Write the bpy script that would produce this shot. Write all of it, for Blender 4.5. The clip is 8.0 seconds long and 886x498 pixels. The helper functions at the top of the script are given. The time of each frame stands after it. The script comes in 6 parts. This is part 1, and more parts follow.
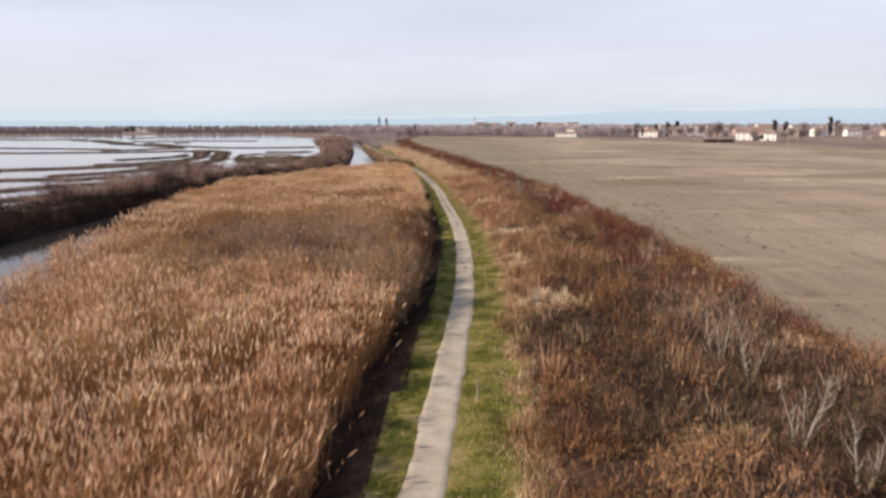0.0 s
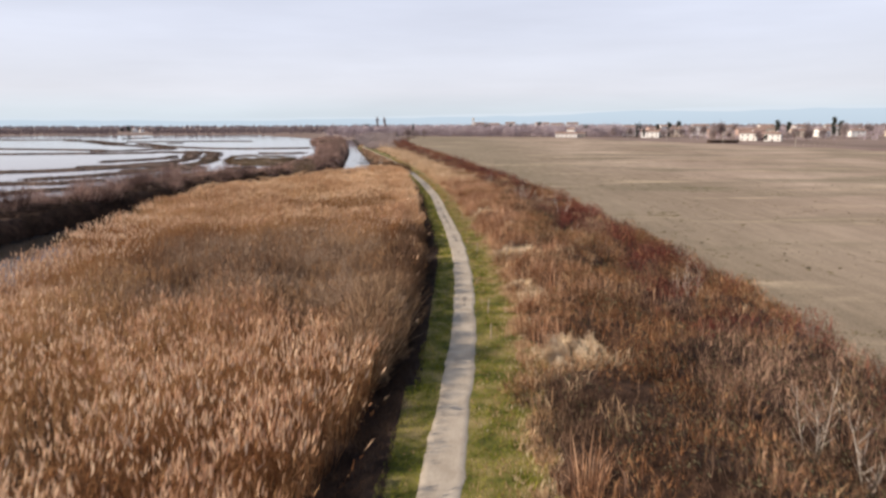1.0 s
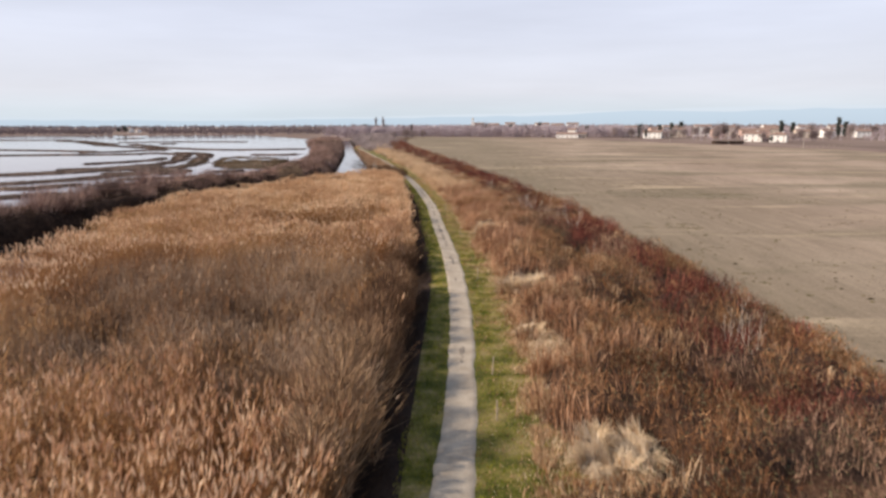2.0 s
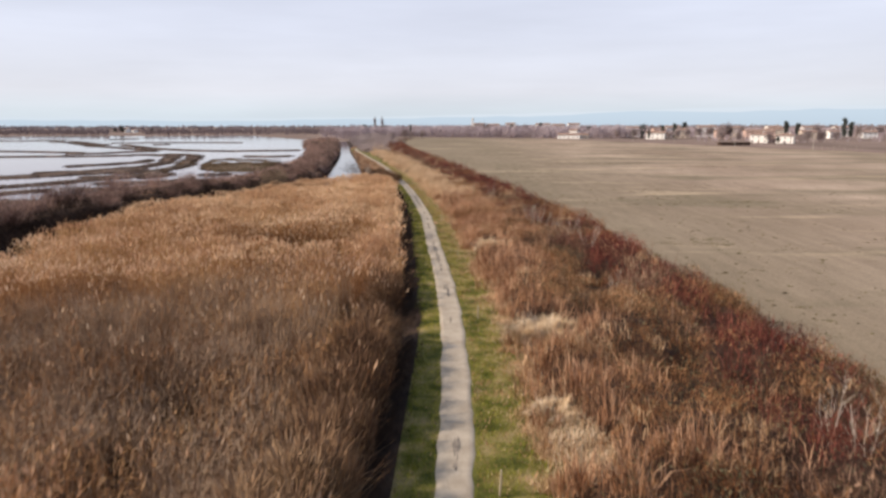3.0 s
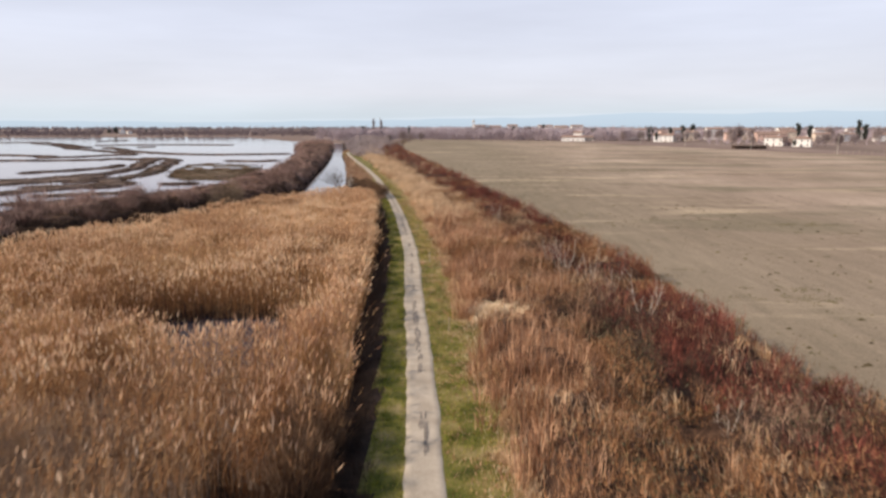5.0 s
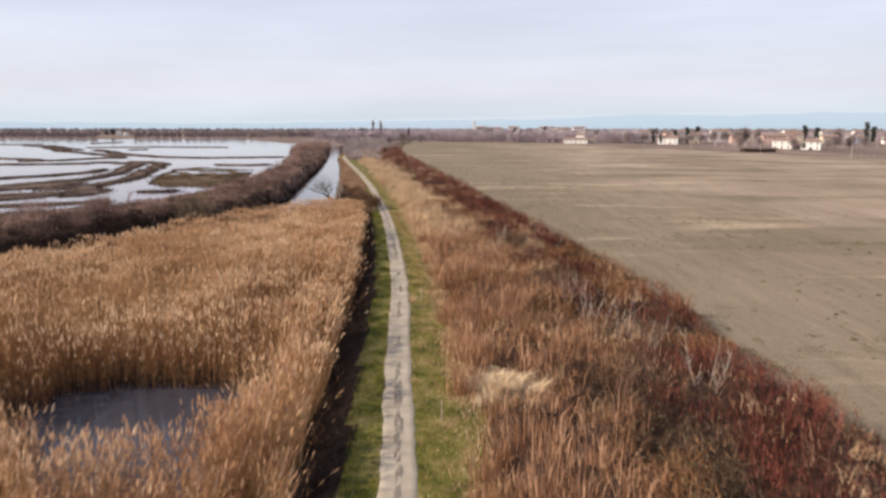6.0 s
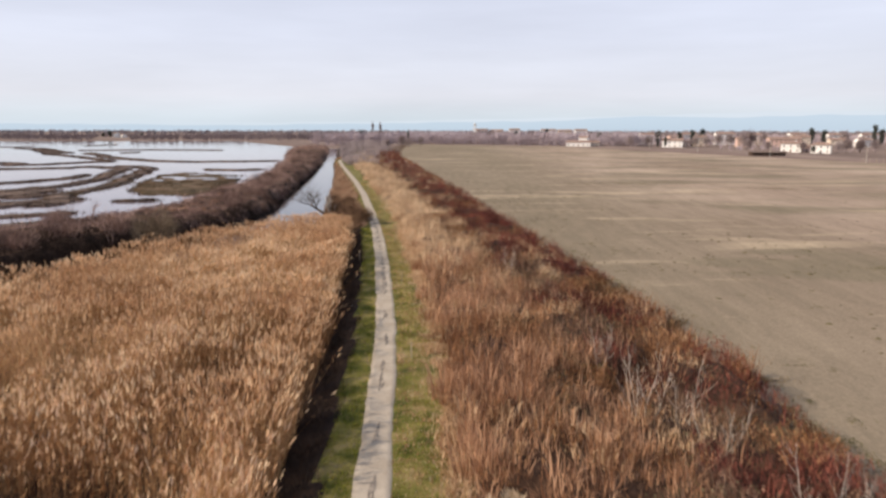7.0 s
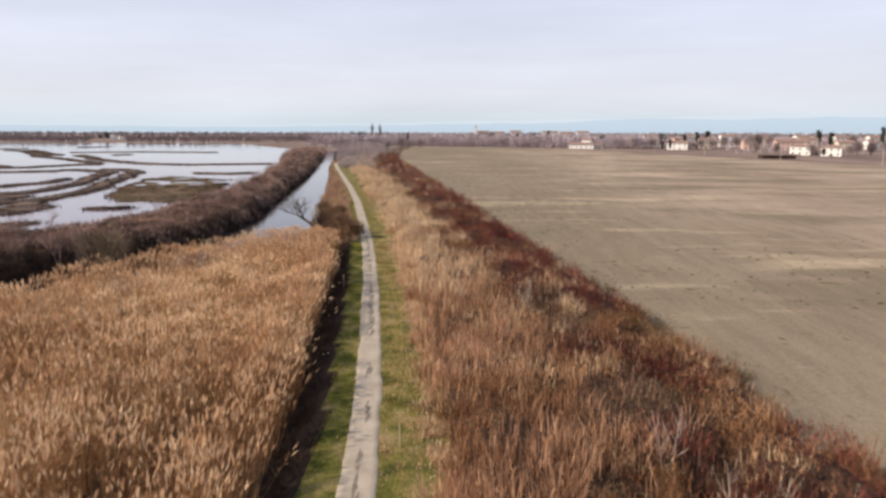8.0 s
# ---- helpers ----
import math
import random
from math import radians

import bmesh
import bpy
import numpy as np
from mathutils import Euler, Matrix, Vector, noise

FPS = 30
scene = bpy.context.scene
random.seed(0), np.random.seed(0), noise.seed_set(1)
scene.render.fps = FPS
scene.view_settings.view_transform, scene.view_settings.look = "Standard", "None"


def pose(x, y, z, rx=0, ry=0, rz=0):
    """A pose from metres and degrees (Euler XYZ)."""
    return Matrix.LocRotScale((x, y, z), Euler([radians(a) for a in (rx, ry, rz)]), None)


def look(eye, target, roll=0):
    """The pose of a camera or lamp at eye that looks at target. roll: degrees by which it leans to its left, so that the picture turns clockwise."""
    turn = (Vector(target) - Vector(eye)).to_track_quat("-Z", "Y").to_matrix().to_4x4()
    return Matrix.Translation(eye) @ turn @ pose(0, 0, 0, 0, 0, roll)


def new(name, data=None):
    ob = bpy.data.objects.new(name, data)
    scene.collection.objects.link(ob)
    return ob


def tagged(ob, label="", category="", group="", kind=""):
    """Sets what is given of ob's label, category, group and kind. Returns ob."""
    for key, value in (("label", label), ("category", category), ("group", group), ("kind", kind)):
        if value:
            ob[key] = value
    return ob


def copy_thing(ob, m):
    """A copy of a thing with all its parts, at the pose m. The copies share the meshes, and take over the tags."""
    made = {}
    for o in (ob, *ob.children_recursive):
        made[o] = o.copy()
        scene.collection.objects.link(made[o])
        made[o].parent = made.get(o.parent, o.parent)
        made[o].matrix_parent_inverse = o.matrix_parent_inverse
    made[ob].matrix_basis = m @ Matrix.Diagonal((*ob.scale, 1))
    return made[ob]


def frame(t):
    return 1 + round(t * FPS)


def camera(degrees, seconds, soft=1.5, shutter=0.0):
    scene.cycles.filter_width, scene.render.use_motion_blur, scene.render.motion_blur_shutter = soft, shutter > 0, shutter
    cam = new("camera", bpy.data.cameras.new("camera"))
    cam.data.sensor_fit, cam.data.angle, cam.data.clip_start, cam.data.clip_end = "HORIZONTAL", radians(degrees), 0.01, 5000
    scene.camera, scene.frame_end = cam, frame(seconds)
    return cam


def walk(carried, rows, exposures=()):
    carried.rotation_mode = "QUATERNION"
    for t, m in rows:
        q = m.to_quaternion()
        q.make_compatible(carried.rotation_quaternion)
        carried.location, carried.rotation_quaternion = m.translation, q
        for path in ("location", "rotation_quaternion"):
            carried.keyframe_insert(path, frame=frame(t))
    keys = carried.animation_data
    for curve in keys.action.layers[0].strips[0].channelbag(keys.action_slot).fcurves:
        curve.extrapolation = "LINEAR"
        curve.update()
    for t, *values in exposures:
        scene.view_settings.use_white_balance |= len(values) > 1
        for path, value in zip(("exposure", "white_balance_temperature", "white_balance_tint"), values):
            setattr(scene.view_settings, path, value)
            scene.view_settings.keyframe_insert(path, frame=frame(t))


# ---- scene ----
# The camera: seconds, place, yaw, pitch and roll in degrees.
cam = camera(66.0, 8.0, soft=2.7, shutter=0.35)
PATH = [
    (0, 1.172, 0.663, 14.087, 1.301, -10.385, -0.209),
    (0.5, 1.173, 6.334, 14.151, 1.241, -10.393, -0.192),
    (1, 1.229, 12.080, 14.320, 1.197, -10.399, -0.175),
    (1.5, 1.332, 17.984, 14.509, 1.166, -10.402, -0.157),
    (2, 1.473, 24.093, 14.669, 1.147, -10.400, -0.139),
    (2.5, 1.642, 30.423, 14.781, 1.139, -10.392, -0.120),
    (3, 1.832, 36.970, 14.851, 1.140, -10.374, -0.100),
    (3.5, 2.032, 43.707, 14.900, 1.148, -10.338, -0.080),
    (4, 2.233, 50.596, 14.958, 1.162, -10.320, -0.059),
    (4.5, 2.423, 57.590, 15.055, 1.180, -10.298, -0.037),
    (5, 2.593, 64.637, 15.217, 1.201, -10.262, -0.015),
    (5.5, 2.730, 71.691, 15.454, 1.222, -10.212, 0.008),
    (6, 2.823, 78.709, 15.758, 1.243, -10.150, 0.032),
    (6.5, 2.860, 85.664, 16.092, 1.262, -10.078, 0.056),
    (7, 2.828, 92.543, 16.384, 1.277, -9.999, 0.081),
    (7.5, 2.715, 99.359, 16.519, 1.287, -9.919, 0.107),
    (8, 2.507, 106.151, 16.335, 1.289, -9.843, 0.133),
]
walk(cam, [(t, pose(x, y, z, 90 + pitch, 0, yaw) @ pose(0, 0, 0, 0, 0, roll)) for t, x, y, z, yaw, pitch, roll in PATH])

# ---- world, sun, exposure ----
SUN_EL, SUN_AZ = radians(33), radians(257)   # clockwise from +y
world = bpy.data.worlds.new("sky")
scene.world = world
world.use_nodes = True
wt = world.node_tree
wt.nodes.clear()


def wnode(kind, **inputs):
    n = wt.nodes.new(kind)
    for k, v in inputs.items():
        n.inputs[k].default_value = v
    return n


w_out = wnode("ShaderNodeOutputWorld")
w_bg = wnode("ShaderNodeBackground", Strength=0.1)
w_sky = wnode("ShaderNodeTexSky")
w_sky.sky_type, w_sky.sun_disc = "NISHITA", False
w_sky.sun_elevation, w_sky.sun_rotation = SUN_EL, SUN_AZ
w_sky.dust_density, w_sky.air_density = 2.0, 1.0
w_co = wnode("ShaderNodeTexCoord")
w_sep = wnode("ShaderNodeSeparateXYZ")
wt.links.new(w_co.outputs["Generated"], w_sep.inputs[0])
w_ramp = wnode("ShaderNodeValToRGB")       # thin high cloud: pale blue at the horizon, milky above it, lilac grey higher up
stops = [(0.0, (7.2, 8.1, 9.0)), (0.016, (7.5, 8.3, 9.1)), (0.045, (8.5, 8.65, 9.55)), (0.12, (8.05, 8.35, 9.7)), (0.25, (7.45, 7.85, 9.5)), (0.42, (4.7, 5.4, 7.1)), (0.8, (2.2, 2.9, 4.3))]
for i, (at, col) in enumerate(stops):
    el = w_ramp.color_ramp.elements[i] if i < 2 else w_ramp.color_ramp.elements.new(at)
    el.position, el.color = at, (*[v / 10 for v in col], 1)
wt.links.new(w_sep.outputs["Z"], w_ramp.inputs[0])
w_map = wnode("ShaderNodeMapping")
w_map.inputs["Scale"].default_value = (1.2, 1.2, 9.0)
wt.links.new(w_co.outputs["Generated"], w_map.inputs[0])
w_noise = wnode("ShaderNodeTexNoise", Scale=2.2, Detail=5.0, Roughness=0.55)
wt.links.new(w_map.outputs[0], w_noise.inputs["Vector"])
w_band = wnode("ShaderNodeMapRange")
for i, v in enumerate((0.3, 0.7, 9.4, 10.6)):
    w_band.inputs[i + 1].default_value = v
wt.links.new(w_noise.outputs["Fac"], w_band.inputs[0])
w_scale = wnode("ShaderNodeVectorMath")
w_scale.operation = "SCALE"
wt.links.new(w_ramp.outputs[0], w_scale.inputs[0])
wt.links.new(w_band.outputs[0], w_scale.inputs["Scale"])
w_mix = wnode("ShaderNodeMix")
w_mix.data_type = "RGBA"
w_mix.inputs["Factor"].default_value = 0.88
wt.links.new(w_sky.outputs[0], w_mix.inputs["A"])
wt.links.new(w_scale.outputs[0], w_mix.inputs["B"])
wt.links.new(w_mix.outputs["Result"], w_bg.inputs["Color"])
wt.links.new(w_bg.outputs[0], w_out.inputs[0])

sun = new("sun", bpy.data.lights.new("sun", "SUN"))
sun.data.energy, sun.data.angle, sun.data.color = 5.5, radians(1.0), (1.0, 0.848, 0.69)
sun.matrix_world = look((math.sin(SUN_AZ) * math.cos(SUN_EL) * 100, math.cos(SUN_AZ) * math.cos(SUN_EL) * 100, math.sin(SUN_EL) * 100), (0, 0, 0))


# ---- materials ----
def material(name, colors, scale=1.0, rough=0.9, island=0.0, fine=0.0, bump=0.0, spec=0.2, stretch=(1, 1, 1), detail=4.0, random_object=0.0, trans=0.0):
    """Colours laid out over world space by noise; island: change from piece to piece; fine: grain."""
    m = bpy.data.materials.new(name)
    m.use_nodes = True
    t = m.node_tree
    b = t.nodes["Principled BSDF"]
    b.inputs["Roughness"].default_value = rough
    b.inputs["Specular IOR Level"].default_value = spec
    geo = t.nodes.new("ShaderNodeNewGeometry")
    mp = t.nodes.new("ShaderNodeMapping")
    mp.inputs["Scale"].default_value = stretch
    t.links.new(geo.outputs["Position"], mp.inputs[0])
    n = t.nodes.new("ShaderNodeTexNoise")
    n.inputs["Scale"].default_value, n.inputs["Detail"].default_value, n.inputs["Roughness"].default_value = scale, detail, 0.6
    t.links.new(mp.outputs[0], n.inputs["Vector"])
    value = n.outputs["Fac"]

    def add(a, c, k):
        sub = t.nodes.new("ShaderNodeMath")
        sub.operation = "SUBTRACT"
        sub.inputs[1].default_value = 0.5
        t.links.new(c, sub.inputs[0])
        mul = t.nodes.new("ShaderNodeMath")
        mul.operation = "MULTIPLY_ADD"
        mul.inputs[1].default_value = k
        t.links.new(sub.outputs[0], mul.inputs[0])
        t.links.new(a, mul.inputs[2])
        return mul.outputs[0]

    if island:
        value = add(value, geo.outputs["Random Per Island"], island)
    if random_object:
        info = t.nodes.new("ShaderNodeObjectInfo")
        value = add(value, info.outputs["Random"], random_object)
    if fine or bump:
        g = t.nodes.new("ShaderNodeTexNoise")
        g.inputs["Scale"].default_value, g.inputs["Detail"].default_value = scale * 14, 5.0
        t.links.new(mp.outputs[0], g.inputs["Vector"])
        if fine:
            value = add(value, g.outputs["Fac"], fine)
        if bump:
            bp = t.nodes.new("ShaderNodeBump")
            bp.inputs["Strength"].default_value, bp.inputs["Distance"].default_value = 0.6, bump
            t.links.new(g.outputs["Fac"], bp.inputs["Height"])
            t.links.new(bp.outputs[0], b.inputs["Normal"])
    ramp = t.nodes.new("ShaderNodeValToRGB")
    count = len(colors)
    for i, c in enumerate(colors):
        at = 0.34 + 0.32 * i / max(1, count - 1)
        e = ramp.color_ramp.elements[i] if i < 2 else ramp.color_ramp.elements.new(at)
        e.position, e.color = at, (*c, 1)
    t.links.new(value, ramp.inputs[0])
    t.links.new(ramp.outputs[0], b.inputs["Base Color"])
    if trans:      # thin dry leaves let light through
        tr, ms = t.nodes.new("ShaderNodeBsdfTranslucent"), t.nodes.new("ShaderNodeMixShader")
        t.links.new(ramp.outputs[0], tr.inputs["Color"])
        ms.inputs[0].default_value = trans
        t.links.new(b.outputs[0], ms.inputs[1])
        t.links.new(tr.outputs[0], ms.inputs[2])
        t.links.new(ms.outputs[0], t.nodes["Material Output"].inputs["Surface"])
    return m


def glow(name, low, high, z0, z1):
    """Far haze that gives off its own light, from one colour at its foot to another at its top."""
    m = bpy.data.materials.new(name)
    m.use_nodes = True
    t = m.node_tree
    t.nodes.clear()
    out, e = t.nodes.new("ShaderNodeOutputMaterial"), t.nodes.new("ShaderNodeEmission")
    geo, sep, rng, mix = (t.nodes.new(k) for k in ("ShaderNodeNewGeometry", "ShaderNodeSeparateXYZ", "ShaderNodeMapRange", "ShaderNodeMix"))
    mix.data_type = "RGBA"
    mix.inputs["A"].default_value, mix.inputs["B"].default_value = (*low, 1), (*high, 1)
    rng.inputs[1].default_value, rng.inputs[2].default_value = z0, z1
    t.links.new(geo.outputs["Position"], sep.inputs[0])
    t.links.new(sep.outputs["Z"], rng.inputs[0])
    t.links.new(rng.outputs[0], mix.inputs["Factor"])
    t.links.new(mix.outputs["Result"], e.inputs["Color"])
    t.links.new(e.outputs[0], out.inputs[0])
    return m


M_STALK = material("reed_stalk", [(0.199, 0.086, 0.036), (0.359, 0.176, 0.076), (0.478, 0.268, 0.127), (0.550, 0.348, 0.173)], 0.06, 0.8, island=0.3, trans=0.3, detail=7)
M_PLUME = material("reed_plume", [(0.483, 0.285, 0.168), (0.623, 0.400, 0.255), (0.734, 0.510, 0.342), (0.804, 0.611, 0.430)], 0.08, 0.9, island=0.3, trans=0.3, detail=7)
# near-black litter colour also carries the shade beside reeds and canal
M_SHADE_LITTER = material("shade_dark_litter", [(0.018, 0.012, 0.01), (0.04, 0.025, 0.018), (0.065, 0.04, 0.026)], 0.5, 0.95, fine=0.5, bump=0.06)
M_GRASS = material("verge_grass", [(0.100, 0.119, 0.009), (0.195, 0.208, 0.016), (0.335, 0.318, 0.045), (0.480, 0.419, 0.125)], 0.5, 0.85, island=0.25, trans=0.3)
M_TURF = material("turf", [(0.055, 0.062, 0.011), (0.115, 0.113, 0.022), (0.195, 0.163, 0.05), (0.28, 0.215, 0.10)], 0.5, 0.95, fine=0.4, bump=0.04)
M_SCRUB = material("bramble_twig", [(0.071, 0.027, 0.010), (0.167, 0.074, 0.031), (0.295, 0.145, 0.066), (0.485, 0.266, 0.137)], 0.13, 0.85, island=0.3, detail=7)
M_TWIG = material("grey_twig", [(0.056, 0.026, 0.018), (0.130, 0.072, 0.047), (0.237, 0.138, 0.092), (0.457, 0.289, 0.199)], 0.15, 0.85, island=0.35, detail=7)
M_WILLOW = material("willow_twig", [(0.17, 0.108, 0.07), (0.35, 0.24, 0.16), (0.55, 0.405, 0.285)], 0.2, 0.85, island=0.35)
M_RED = material("red_twig", [(0.039, 0.008, 0.006), (0.093, 0.023, 0.016), (0.182, 0.053, 0.037), (0.290, 0.100, 0.070)], 0.15, 0.85, island=0.35, detail=7)
M_SHADE_CANE = material("shade_cane", [(0.028, 0.015, 0.009), (0.067, 0.037, 0.022), (0.135, 0.080, 0.050), (0.238, 0.150, 0.100)], 0.15, 0.85, island=0.4, detail=7)
# near-black for the added cores that shade scrub and thicket from within
M_SHADE_CORE = material("shade_core", [(0.024, 0.012, 0.007), (0.05, 0.026, 0.016), (0.09, 0.05, 0.03)], 1.2, 0.95, fine=0.6, bump=0.08)
M_DARKSTEM = material("dark_stem", [(0.07, 0.036, 0.02), (0.15, 0.083, 0.047), (0.30, 0.185, 0.108)], 0.2, 0.85, island=0.4)
M_PALETWIG = material("pale_twig", [(0.15, 0.088, 0.046), (0.31, 0.195, 0.112), (0.50, 0.34, 0.21)], 0.5, 0.85, island=0.5)
M_RUST = material("rust_grass", [(0.174, 0.075, 0.033), (0.303, 0.145, 0.071), (0.422, 0.236, 0.128)], 0.4, 0.85, island=0.4, trans=0.25)
M_STRAW = material("dry_grass", [(0.234, 0.112, 0.058), (0.422, 0.234, 0.136), (0.668, 0.415, 0.260)], 0.3, 0.85, island=0.45, trans=0.25)
# pale grass and beige reeds, their colours also lifted for distance haze
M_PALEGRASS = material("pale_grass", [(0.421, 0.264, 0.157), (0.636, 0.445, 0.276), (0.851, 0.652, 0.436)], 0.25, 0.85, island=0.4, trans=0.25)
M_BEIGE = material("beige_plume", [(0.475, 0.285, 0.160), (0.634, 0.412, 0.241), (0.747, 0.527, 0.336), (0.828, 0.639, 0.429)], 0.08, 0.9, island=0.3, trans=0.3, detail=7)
M_WISP = material("dry_stalk", [(0.400, 0.242, 0.130), (0.580, 0.388, 0.228), (0.740, 0.543, 0.353)], 0.25, 0.85, island=0.4, trans=0.2)
M_BEIGESTALK = material("beige_stalk", [(0.217, 0.109, 0.049), (0.397, 0.221, 0.105), (0.535, 0.334, 0.168), (0.634, 0.427, 0.233)], 0.06, 0.8, island=0.3, trans=0.3, detail=7)
M_TUSSOCK = material("straw_tussock", [(0.55, 0.40, 0.24), (0.74, 0.57, 0.38), (0.85, 0.70, 0.51)], 0.8, 0.85, island=0.4, trans=0.25)
M_LEAF = material("bramble_leaf", [(0.045, 0.044, 0.018), (0.090, 0.083, 0.038), (0.190, 0.172, 0.099)], 0.5, 0.7, island=0.5)
M_LEAFWEED = material("field_weed", [(0.07, 0.068, 0.025), (0.12, 0.11, 0.045), (0.19, 0.16, 0.075)], 0.6, 0.8, island=0.4)
M_THICKET = material("bank_twig", [(0.080, 0.044, 0.036), (0.268, 0.168, 0.136), (0.578, 0.402, 0.329)], 0.12, 0.85, island=0.3)
M_TANTWIG = material("tan_twig", [(0.176, 0.100, 0.060), (0.365, 0.224, 0.140), (0.594, 0.403, 0.259)], 0.25, 0.85, island=0.35)
M_GREYTWIG = material("olive_grey_twig", [(0.11, 0.078, 0.05), (0.20, 0.15, 0.10), (0.31, 0.24, 0.165)], 0.4, 0.85, island=0.4)
M_BARK = material("pale_bark", [(0.38, 0.32, 0.262), (0.53, 0.46, 0.385), (0.66, 0.59, 0.505)], 1.5, 0.8, fine=0.4)
M_DARKBARK = material("dark_bark", [(0.05, 0.038, 0.03), (0.10, 0.075, 0.06), (0.17, 0.13, 0.10)], 1.5, 0.9, fine=0.4)
M_POST = material("weathered_wood", [(0.26, 0.21, 0.15), (0.40, 0.33, 0.25), (0.55, 0.47, 0.37)], 3.0, 0.85, fine=0.5, stretch=(1, 1, 0.2))
M_DRYSOIL = material("dry_litter", [(0.055, 0.032, 0.018), (0.10, 0.06, 0.034), (0.16, 0.105, 0.058)], 0.5, 0.95, fine=0.5, bump=0.05)
M_DRYMARGIN = material("margin_grass", [(0.10, 0.062, 0.03), (0.185, 0.125, 0.06), (0.28, 0.20, 0.105)], 0.4, 0.9, island=0.4, trans=0.2)
M_MUD = material("marsh_mud", [(0.05, 0.035, 0.025), (0.09, 0.062, 0.042), (0.13, 0.09, 0.06)], 0.08, 0.9, fine=0.4, bump=0.05)
M_MARSH = material("marsh_grass", [(0.044, 0.029, 0.021), (0.087, 0.059, 0.044), (0.131, 0.090, 0.067), (0.191, 0.133, 0.101)], 0.12, 0.9, island=0.35)
M_OLIVE = material("olive_marsh_grass", [(0.040, 0.027, 0.013), (0.079, 0.055, 0.027), (0.119, 0.080, 0.043), (0.175, 0.113, 0.073)], 0.12, 0.9, island=0.35)
M_MARGIN = material("dry_margin", [(0.161, 0.105, 0.082), (0.201, 0.134, 0.109), (0.232, 0.164, 0.134)], 0.05, 0.95, fine=0.4)
M_FARLAND = material("far_land", [(0.16, 0.112, 0.09), (0.215, 0.155, 0.125), (0.29, 0.215, 0.175)], 0.01, 0.95, fine=0.3, stretch=(1, 0.3, 1))
M_CLOD = material("soil_clod", [(0.05, 0.036, 0.02), (0.09, 0.068, 0.035), (0.15, 0.12, 0.06)], 1.0, 0.95, island=0.5)
M_TRACK = material("gravel_track", [(0.35, 0.293, 0.228), (0.415, 0.353, 0.28), (0.48, 0.413, 0.33)], 0.7, 0.95, fine=0.5, bump=0.003)
M_DAMP = material("damp_mud", [(0.150, 0.125, 0.104), (0.219, 0.185, 0.152), (0.312, 0.266, 0.219)], 2.0, 0.85, fine=0.5, bump=0.01)
# distance haze is mixed into the base colours of these far woods
M_HAZED_FARWOOD = material("hazed_far_wood", [(0.330, 0.266, 0.279), (0.430, 0.360, 0.380), (0.529, 0.454, 0.490)], 0.03, 0.95, island=0.2)
M_HAZED_SHOREWOOD = material("hazed_shore_wood", [(0.152, 0.118, 0.122), (0.198, 0.158, 0.163), (0.253, 0.204, 0.211)], 0.01, 0.95, island=0.15)
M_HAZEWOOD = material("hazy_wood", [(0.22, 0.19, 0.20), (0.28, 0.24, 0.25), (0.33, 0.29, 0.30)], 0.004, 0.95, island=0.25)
# crown and evergreen colours are lifted for distance haze
M_HAZED_CROWN = material("hazed_bare_crown", [(0.202, 0.155, 0.151), (0.289, 0.230, 0.223), (0.390, 0.322, 0.310)], 0.05, 0.9, island=0.3, random_object=0.3)
M_EVERGREEN = material("evergreen_needles", [(0.045, 0.052, 0.045), (0.07, 0.08, 0.068), (0.105, 0.115, 0.10)], 0.4, 0.8, island=0.3, random_object=0.2)
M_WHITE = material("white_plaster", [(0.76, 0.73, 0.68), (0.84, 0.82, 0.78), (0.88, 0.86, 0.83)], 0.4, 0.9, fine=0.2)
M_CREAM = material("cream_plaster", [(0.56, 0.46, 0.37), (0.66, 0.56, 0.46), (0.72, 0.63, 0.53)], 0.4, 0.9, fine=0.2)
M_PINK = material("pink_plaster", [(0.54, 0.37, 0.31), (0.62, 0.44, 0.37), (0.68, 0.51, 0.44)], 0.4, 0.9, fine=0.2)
M_ROOF = material("clay_tiles", [(0.22, 0.145, 0.115), (0.30, 0.205, 0.165), (0.37, 0.265, 0.22)], 0.8, 0.9, fine=0.4)
M_SHED = material("dark_boards", [(0.112, 0.080, 0.064), (0.192, 0.139, 0.112), (0.272, 0.200, 0.160)], 0.8, 0.9, fine=0.4)
M_FRAME = material("painted_wood", [(0.16, 0.10, 0.07), (0.22, 0.14, 0.10)], 2.0, 0.6)
M_CONCRETE = material("pole_concrete", [(0.40, 0.36, 0.31), (0.50, 0.46, 0.41)], 1.0, 0.9, fine=0.3)
M_PLASTIC = material("pale_plastic", [(0.65, 0.63, 0.6), (0.8, 0.78, 0.75)], 4.0, 0.5)


